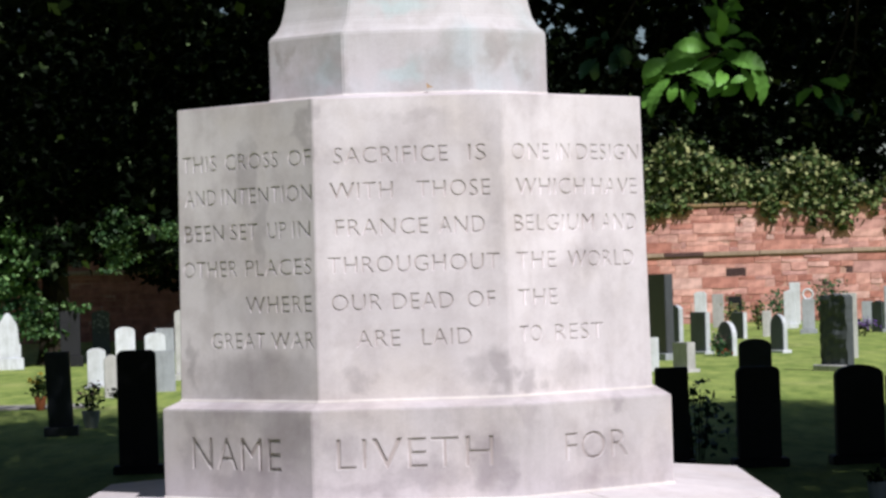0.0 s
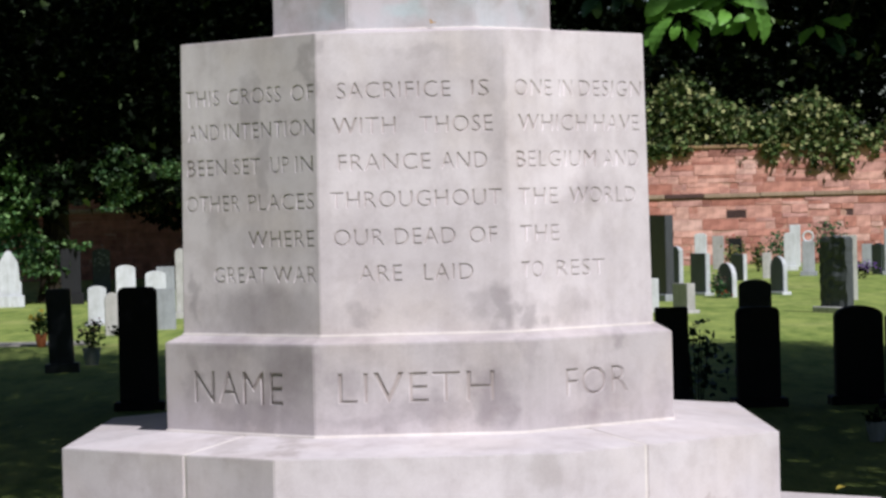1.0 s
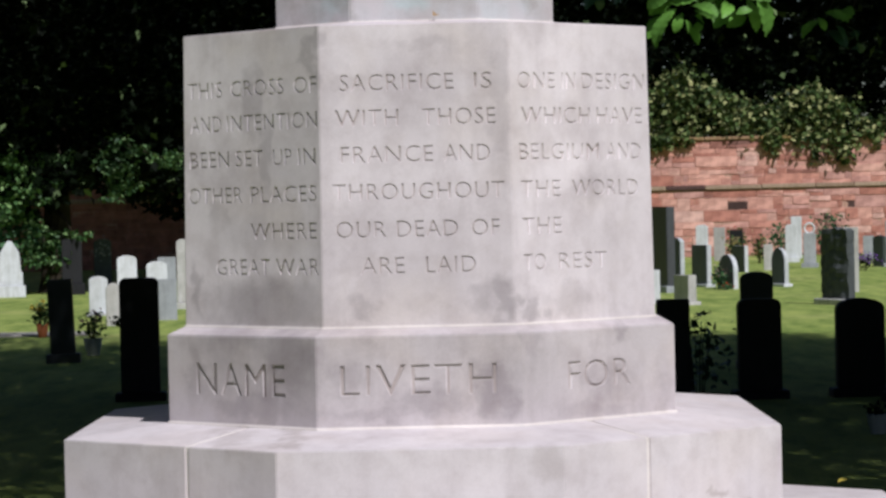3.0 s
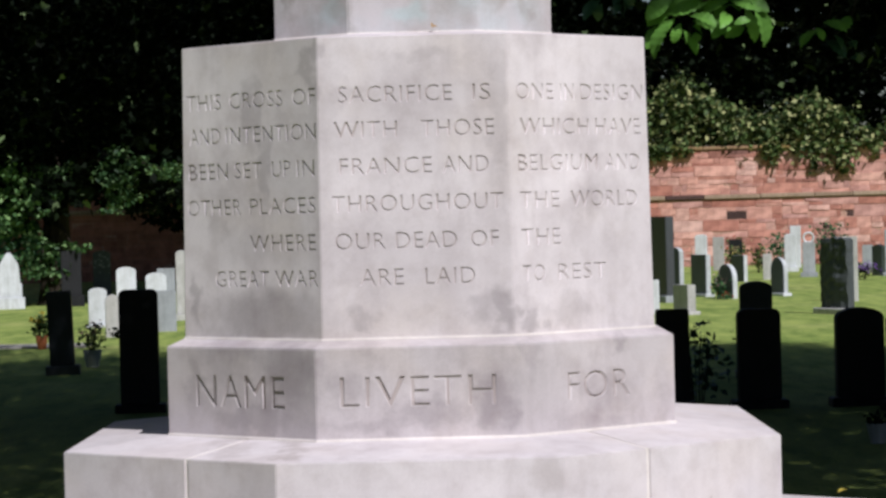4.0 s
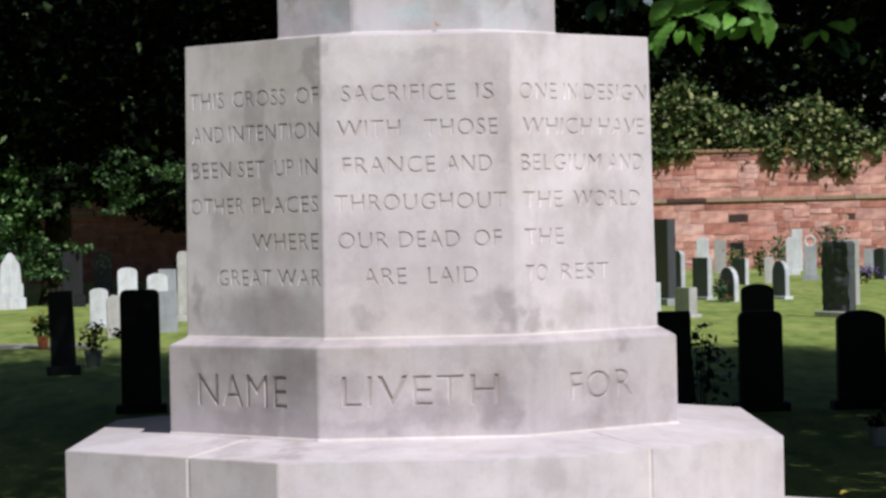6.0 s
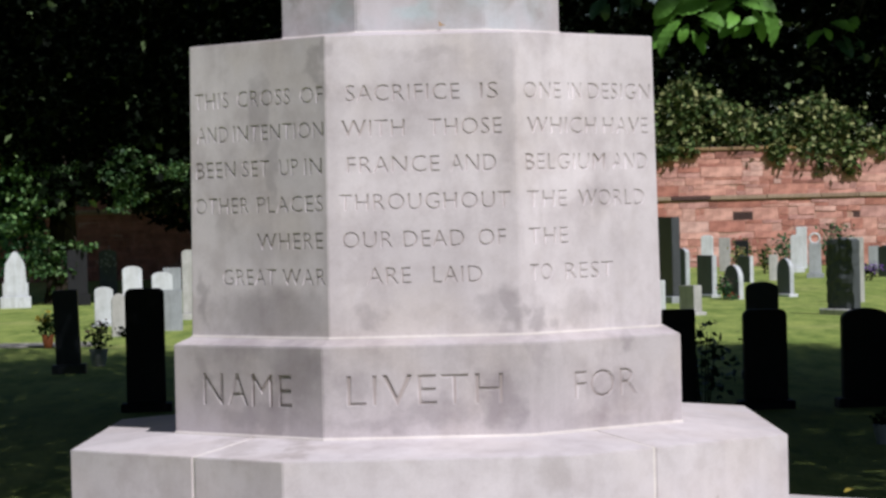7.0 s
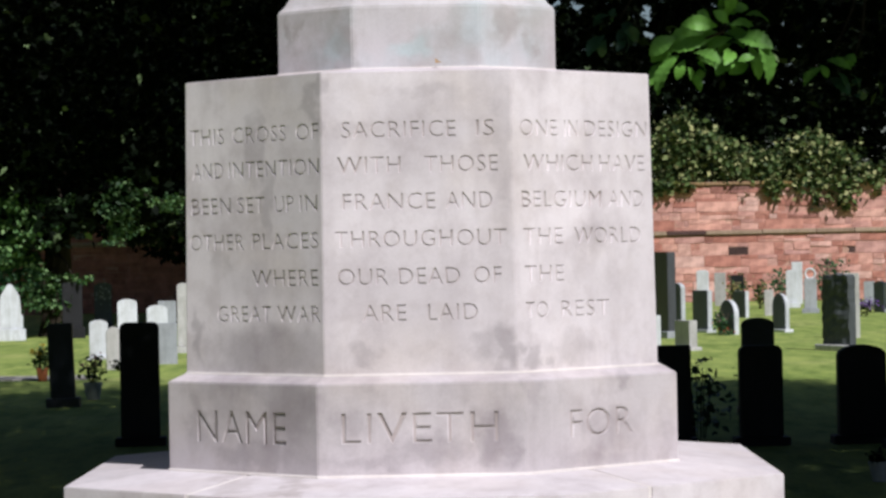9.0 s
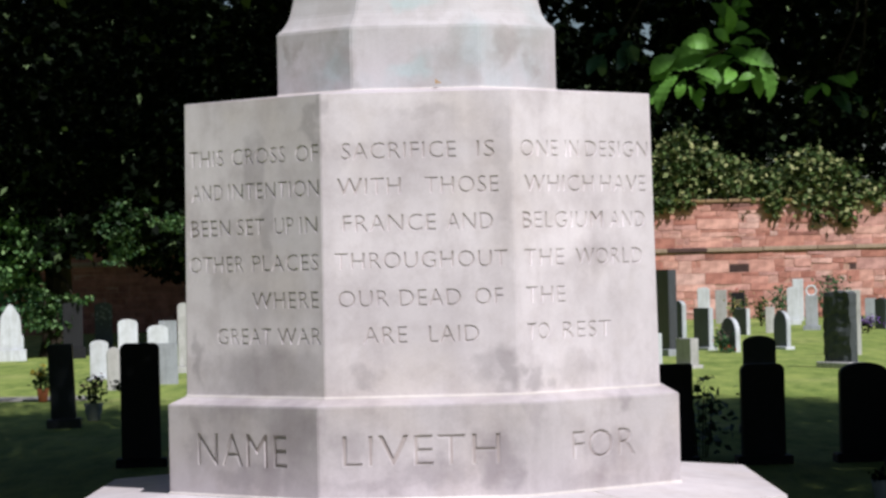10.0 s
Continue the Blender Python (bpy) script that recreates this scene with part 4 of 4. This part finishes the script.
def rubble(rnd, z0, z1, heights):
    """Snecked rubble between two levels: uneven courses in which some stones are split into thinner ones. Yields x, z, width, height."""
    z = z0
    while z < z1 - 0.02:
        hh = rnd.choice(heights)
        if z1 - z - hh < 0.14:
            hh = z1 - z
        x = -24 + rnd.random() * 0.4
        while x < 23.5:
            w = rnd.choice((0.3, 0.4, 0.55, 0.7, 0.9, 1.1)) * rnd.uniform(0.8, 1.2)
            if hh > 0.2 and rnd.random() < 0.6:
                low = hh * rnd.uniform(0.32, 0.68)
                for za, ha in ((z, low), (z + low, hh - low)):
                    xx = x
                    while xx < x + w - 0.01:
                        ww = min(w * rnd.uniform(0.35, 1.1), x + w - xx)
                        if x + w - xx - ww < 0.12:
                            ww = x + w - xx
                        yield xx, za, ww, ha
                        xx += ww
            else:
                yield x, z, w, hh
            x += w
        z += hh


SOOTY = ((8.42, 1.44), (11.35, 1.42), (10.65, 1.02))     # single blackened stones
rnd = random.Random(21)
far_v, far_f = [], []
for ci, (x, z, w, hh) in enumerate(itertools.chain(rubble(rnd, 0.0, 1.87, (0.2, 0.26, 0.32, 0.36)), rubble(rnd, 2.02, 3.28, (0.22, 0.3, 0.36)))):
    g = 0.007
    bm = stone_block(w - g, hh - g, ci)
    off = rnd.uniform(-0.016, 0.01)
    if 5.4 < x < 12.6:
        dark = any(x <= sx < x + w and z <= sz < z + hh for sx, sz in SOOTY)
        ob = part("stone", bm, RED_DARK if dark else RED, wall)
        ob.location = (x, off, z)
    else:
        k = len(far_v)
        bm.verts.index_update()
        far_v += [(v.co.x + x, v.co.y + off, v.co.z + z) for v in bm.verts]
        far_f += [[k + v.index for v in f.verts] for f in bm.faces]
        bm.free()
rest = mesh_part("stonework", far_v, far_f, RED, wall, "coursed red sandstone in tree shade")
rest["kind"] = "stuff"
x = -24.0
while x < 23.5:
    w = rnd.uniform(0.9, 1.8)
    if x > -16:
        bm = bmesh.new()
        box(bm, 0, w - 0.012, -0.07, 0.1, 0, 0.12, 0.015)
        sooty = 5.2 < x < 6.6
        ob = part("string_course_stone", bm, RED_DARK if sooty else STRING, wall, "blackened string course stone" if sooty else "projecting brown sandstone string course")
        ob.location = (x, 0, 1.89 if x < 7.3 else 1.90)
    bm = bmesh.new()
    box(bm, 0, w - 0.01, -0.06, 0.56, 0, 0.10, 0.02)
    ob = part("coping_stone", bm, LICHEN_STONE, wall, "lichened ochre coping stone")
    ob.location = (x, 0, 3.285)
    x += w

# ivy and shrubs along the top of the wall
rng = np.random.default_rng(31)
hedge_pts = []
for k in range(440):
    cx = rng.uniform(-22, 22) if k % 2 else rng.uniform(5, 11.3)
    top = 4.0 + 0.25 * math.sin(cx * 2.3 + 1) + 1.5 * math.exp(-((cx - 6.8) / 1.0) ** 2) + 0.9 * math.exp(-((cx - 10.2) / 0.6) ** 2)
    cz = 3.5 + (max(top, 3.9) - 3.5) * rng.random() ** 1.3
    n = rng.integers(14, 52)
    lean = rng.uniform(-0.12, 0.12)
    up = rng.normal(size=n) * 0.2
    hedge_pts.append(np.array((cx, WALL_Y + rng.uniform(0.0, 1.1), cz)) + np.stack([rng.normal(size=n) * 0.10 + lean * up * 4, rng.normal(size=n) * 0.12, up], 1))
for k in range(64):
    cx = rng.choice((rng.uniform(5.0, 7.2), rng.uniform(9.0, 13)))
    drop = rng.uniform(0.15, 0.95) * (1 if cx > 9 else 0.5)
    n = 24
    hedge_pts.append(np.stack([cx + rng.normal(size=n) * 0.07, WALL_Y - 0.12 + rng.normal(size=n) * 0.05, 3.45 - rng.random(n) * drop], 1))
hedge = leaf_mesh("hedge", np.concatenate(hedge_pts), 0.19, LEAF_HEDGE, None, "", 32)
tagged(hedge, "yellow-green shrubs and ivy spilling over the wall top", "shrub", kind="stuff")


# ---------------------------------------------------------------- sunlit branch of the broad tree
def big_leaf():
    """A toothed leaf widest past its middle, folded on its midrib and waved along its veins, 1 long along +x, facing +z."""
    bm = bmesh.new()
    n = 18
    half = lambda u: 0.27 * math.sin(math.pi * min(1.0, u) ** 1.25) ** 0.8 * (1 - 0.25 * max(0.0, u - 0.75)) if 0 < u < 1 else 0.0
    bend = lambda u: 0.12 * math.sin(u * 2.4) - 0.30 * u * u
    mid = [bm.verts.new((k / n, 0, bend(k / n))) for k in range(n + 1)]
    for sgn in (1, -1):
        rows = [mid]
        for share in (0.5, 1.0):
            row = [mid[0]]
            for k in range(1, n):
                u = k / n
                w = half(u) * share * (1 + (0.13 * ((k + (sgn > 0)) % 2) if share == 1.0 else 0.0))
                wave = 0.022 * math.sin(k * 2.1 + sgn) * share
                row.append(bm.verts.new((u + 0.10 * w, sgn * w, bend(u) + 0.30 * w * (1.6 - share) + wave)))
            rows.append(row + [mid[n]])
        for p, q in zip(rows, rows[1:]):
            for k in range(n):
                f = list(dict.fromkeys([p[k], p[k + 1], q[k + 1], q[k]]))
                if len(f) > 2:
                    bm.faces.new(f if sgn < 0 else f[::-1])
    for f in bm.faces:
        f.smooth = True
    return bm


branch_tree = bpy.data.objects["tree"]
leaf_data = {}


def leaf_spray(y, twig, leaves, material, seed):
    """A twig of the broad tree with its leaves: foot and tip of each (x, z, x, z) near the plane y, turned up to the light."""
    rnd = random.Random(seed)
    bm = bmesh.new()
    tube(bm, [Vector(p) - branch_tree.location for p in twig], [0.012, 0.009, 0.006, 0.003][-len(twig):], 6)
    b = part("twig", bm, BARK, branch_tree, "thin leafy twig")
    if material.name not in leaf_data:
        me = bpy.data.meshes.new("leaf")
        bm = big_leaf()
        bm.normal_update()
        bm.to_mesh(me)
        bm.free()
        me.materials.append(material)
        leaf_data[material.name] = me
    for x0, z0, x1, z1 in leaves:
        for behind in (0, 1):
            foot = Vector((x0, y + rnd.uniform(-0.05, 0.05), z0))
            tip = Vector((x1, y + rnd.uniform(-0.10, 0.03), z1))
            if behind:                                     # a second leaf of the pair, lower and further in
                foot += Vector((rnd.uniform(-0.03, 0.03), 0.07, -0.02))
                tip = foot + (tip - foot) * rnd.uniform(0.6, 0.9) + Vector((rnd.uniform(-0.06, 0.06), 0.03, rnd.uniform(-0.06, 0.01)))
            d = tip - foot
            size = d.length * (1.0 if behind else 1.08)
            d.normalize()
            up = Vector((rnd.uniform(-0.35, 0.5), -0.75 + rnd.uniform(-0.3, 0.4), 0.65 + rnd.uniform(-0.4, 0.35)))
            yv = up.cross(d).normalized()
            ob = new("leaf", leaf_data[material.name])
            ob.parent = b
            ob.matrix_local = Matrix.Translation(foot - branch_tree.location) @ Matrix((d, yv, d.cross(yv))).transposed().to_4x4() @ Matrix.Diagonal((size, max(size, 0.10) * rnd.uniform(0.7, 1.0), size, 1))


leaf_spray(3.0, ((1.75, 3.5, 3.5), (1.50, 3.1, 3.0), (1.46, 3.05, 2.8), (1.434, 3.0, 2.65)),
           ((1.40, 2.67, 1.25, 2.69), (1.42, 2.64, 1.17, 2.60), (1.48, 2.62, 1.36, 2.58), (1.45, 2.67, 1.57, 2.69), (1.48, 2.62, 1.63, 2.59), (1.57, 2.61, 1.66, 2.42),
            (1.58, 2.52, 1.50, 2.51), (1.53, 2.72, 1.65, 2.72), (1.45, 2.68, 1.39, 2.74), (1.28, 2.55, 1.39, 2.52), (1.47, 2.56, 1.44, 2.51)), LEAF_SUN, 4)
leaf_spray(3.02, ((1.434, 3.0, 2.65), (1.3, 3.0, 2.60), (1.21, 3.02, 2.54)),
           ((1.22, 2.54, 1.13, 2.47), (1.20, 2.53, 1.09, 2.38), (1.30, 2.50, 1.35, 2.48), (1.25, 2.48, 1.28, 2.42), (1.21, 2.63, 1.08, 2.56), (1.37, 2.72, 1.32, 2.75)), LEAF_SUN, 5)
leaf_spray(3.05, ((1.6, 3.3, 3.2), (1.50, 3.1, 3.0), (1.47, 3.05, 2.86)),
           ((1.46, 2.76, 1.55, 2.77), (1.46, 2.76, 1.40, 2.88), (1.47, 2.81, 1.51, 2.89), (1.44, 2.71, 1.47, 2.83), (1.48, 2.86, 1.58, 2.88), (1.45, 2.88, 1.40, 2.97), (1.50, 2.89, 1.58, 2.97)), LEAF_SUN, 6)
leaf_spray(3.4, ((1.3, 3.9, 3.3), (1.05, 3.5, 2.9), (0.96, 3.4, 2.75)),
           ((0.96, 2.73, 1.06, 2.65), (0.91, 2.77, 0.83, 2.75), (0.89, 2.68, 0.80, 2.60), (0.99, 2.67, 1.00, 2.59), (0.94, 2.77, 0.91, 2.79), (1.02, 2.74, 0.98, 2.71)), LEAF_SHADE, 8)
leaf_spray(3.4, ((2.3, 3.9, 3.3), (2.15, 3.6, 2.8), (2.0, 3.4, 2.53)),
           ((1.98, 2.53, 2.08, 2.50), (1.97, 2.50, 1.87, 2.43), (2.07, 2.54, 2.10, 2.53)), LEAF_SUN, 7)
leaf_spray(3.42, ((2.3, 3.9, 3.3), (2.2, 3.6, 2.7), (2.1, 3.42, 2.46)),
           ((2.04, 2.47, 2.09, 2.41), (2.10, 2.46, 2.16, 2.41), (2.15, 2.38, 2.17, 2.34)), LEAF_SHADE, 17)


# ---------------------------------------------------------------- plants and pots
def plant(name, x, y, h, r, leaves, size, leaf_mat, petals, petal_mat, label, seed, pot=None):
    rng = np.random.default_rng(seed)
    t = thing(name, pose(x, y, height(x, y)), label, "plant")
    z0 = 0.0
    if pot:
        rad, tall, pm, plabel = pot
        bm = bmesh.new()
        lathe(bm, [(rad * 0.7, -0.005), (rad * 0.72, 0.005), (rad * 0.98, tall * 0.55), (rad, tall * 0.82), (rad * 1.08, tall * 0.83), (rad * 1.08, tall), (rad * 0.95, tall), (rad * 0.9, tall * 0.9)])
        part("pot", bm, pm, t, plabel)
        z0 = tall * 0.85
    for k in range(9):
        bm = bmesh.new()
        a, q = rng.uniform(0, math.tau), rng.uniform(0.3, 1.0)
        tube(bm, [(0.2 * r * math.cos(a), 0.2 * r * math.sin(a), z0 - 0.03), (0.6 * q * r * math.cos(a), 0.6 * q * r * math.sin(a), z0 + (h - z0) * 0.55),
                  (q * r * math.cos(a), q * r * math.sin(a), z0 + (h - z0) * rng.uniform(0.75, 1.0))], [0.006, 0.005, 0.002], 5)
        part("stem", bm, BARK, t)
    p = rng.normal(size=(leaves, 3)) * (r * 0.55, r * 0.55, (h - z0) * 0.24) + (0, 0, z0 + (h - z0) * 0.52)
    p[:, 2] = np.clip(p[:, 2], z0 + 0.01, h)
    tagged(leaf_mesh("foliage", p, size, leaf_mat, t, "", seed, 0.0), kind="stuff")
    if petals:
        p = rng.normal(size=(petals, 3)) * (r * 0.55, r * 0.55, (h - z0) * 0.16) + (0, 0, z0 + (h - z0) * 0.78)
        tagged(leaf_mesh("blossom", p, size * 0.8, petal_mat, t, "", seed + 50, 0.0, 0.5), kind="stuff")
    return t


plant("potted_plant", -5.30, 23.4, 0.44, 0.11, 120, 0.08, LEAF_SUNLIT, 34, PETAL_YELLOW, "terracotta pot with a small yellow-flowered plant on the grass", 61, (0.075, 0.17, CLAY, "orange terracotta pot"))
plant("potted_plant", -4.02, 19.2, 0.50, 0.11, 110, 0.07, LEAF_SUNLIT, 30, PETAL_PINK, "round pale vase of fading pink flowers by a headstone", 62, (0.10, 0.19, GREY_STONE, "round pale stone vase"))
plant("shrub", 2.17, 12.1, 0.66, 0.25, 190, 0.085, LEAF_SHADE, 0, None, "dark leafy shrub between headstones in shade", 63)
plant("flowering_plant", -5.05, 29.9, 0.16, 0.12, 90, 0.06, LEAF_IVY, 40, PETAL_PINK, "low clump of pale flowers at a headstone foot", 64)
plant("flowering_plant", -4.66, 26.1, 0.12, 0.1, 70, 0.06, LEAF_DARK_SHADED, 0, None, "low dark green plant beside a headstone", 65)
plant("flowering_plant", 4.90, 35.6, 0.40, 0.13, 120, 0.08, LEAF_IVY, 30, PETAL_PINK, "pale flowers leaning against a grey headstone", 66)
plant("flowering_plant", 4.98, 35.3, 0.10, 0.14, 80, 0.05, LEAF_IVY, 18, PETAL_RED, "low planter of red flowers before a headstone", 67)
plant("flowering_plant", 9.06, 45.0, 0.34, 0.30, 160, 0.07, LEAF_DARK_SHADED, 160, PETAL_PURPLE, "rounded clump of purple flowers on the lawn", 68)
plant("flowering_plant", 8.85, 46.2, 0.40, 0.16, 90, 0.07, LEAF_IVY, 80, PETAL_RED, "clump of red and orange flowers by a headstone", 69)
plant("flowering_plant", 7.05, 52.0, 0.65, 0.2, 150, 0.11, LEAF_HEDGE, 14, PETAL_YELLOW, "tall yellow-green flowering plant near the wall", 70)
plant("flowering_plant", 7.75, 52.5, 0.70, 0.2, 150, 0.11, LEAF_HEDGE, 8, PETAL_YELLOW, "tall yellow-green plant among headstones", 71)
plant("shrub", 9.2, 59.8, 0.85, 0.35, 260, 0.12, LEAF_IVY, 0, None, "green shrub at the foot of the red wall", 72)
plant("shrub", 10.6, 59.6, 1.15, 0.5, 360, 0.12, LEAF_IVY, 0, None, "green shrub at the foot of the red wall", 73)
plant("shrub", 8.0, 59.8, 0.75, 0.3, 200, 0.12, LEAF_HEDGE, 8, PETAL_RED, "shrub with red flowers at the wall foot", 74)
plant("flowering_plant", -6.4, 56.0, 1.1, 0.5, 260, 0.12, LEAF_DARK_SHADED, 40, PETAL_PINK, "pink roses in the shade of the wall", 75)
plant("flowering_plant", -5.5, 44.0, 0.75, 0.2, 120, 0.1, LEAF_DARK_SHADED, 30, PETAL_RED, "red flowers between headstones under the trees", 76)

plant("potted_plant", 2.98, 7.9, 0.20, 0.06, 50, 0.05, LEAF_DARK_SHADED, 0, None, "small grey stone vase with leaves in deep shade", 77, (0.07, 0.13, GREY_STONE, "grey stone vase"))

# fallen leaves on the stone ledges
for (x, y, z, turn, size, m, label) in ((1.637, 1.02, 0.4585, 30, 0.05, PETAL_YELLOW, "small yellow leaf fallen on the stone step"),
                                        (0.066, -0.56, 2.242, 70, 0.045, BROWN_LEAF, "small dry brown leaf lodged on the stone ledge")):
    ob = part("fallen_leaf", big_leaf(), m)
    ob.matrix_world = pose(x, y, z + 0.012, 35 if z > 1 else 8, -20, turn) @ Matrix.Scale(size, 4)
    tagged(ob, label, "leaf")
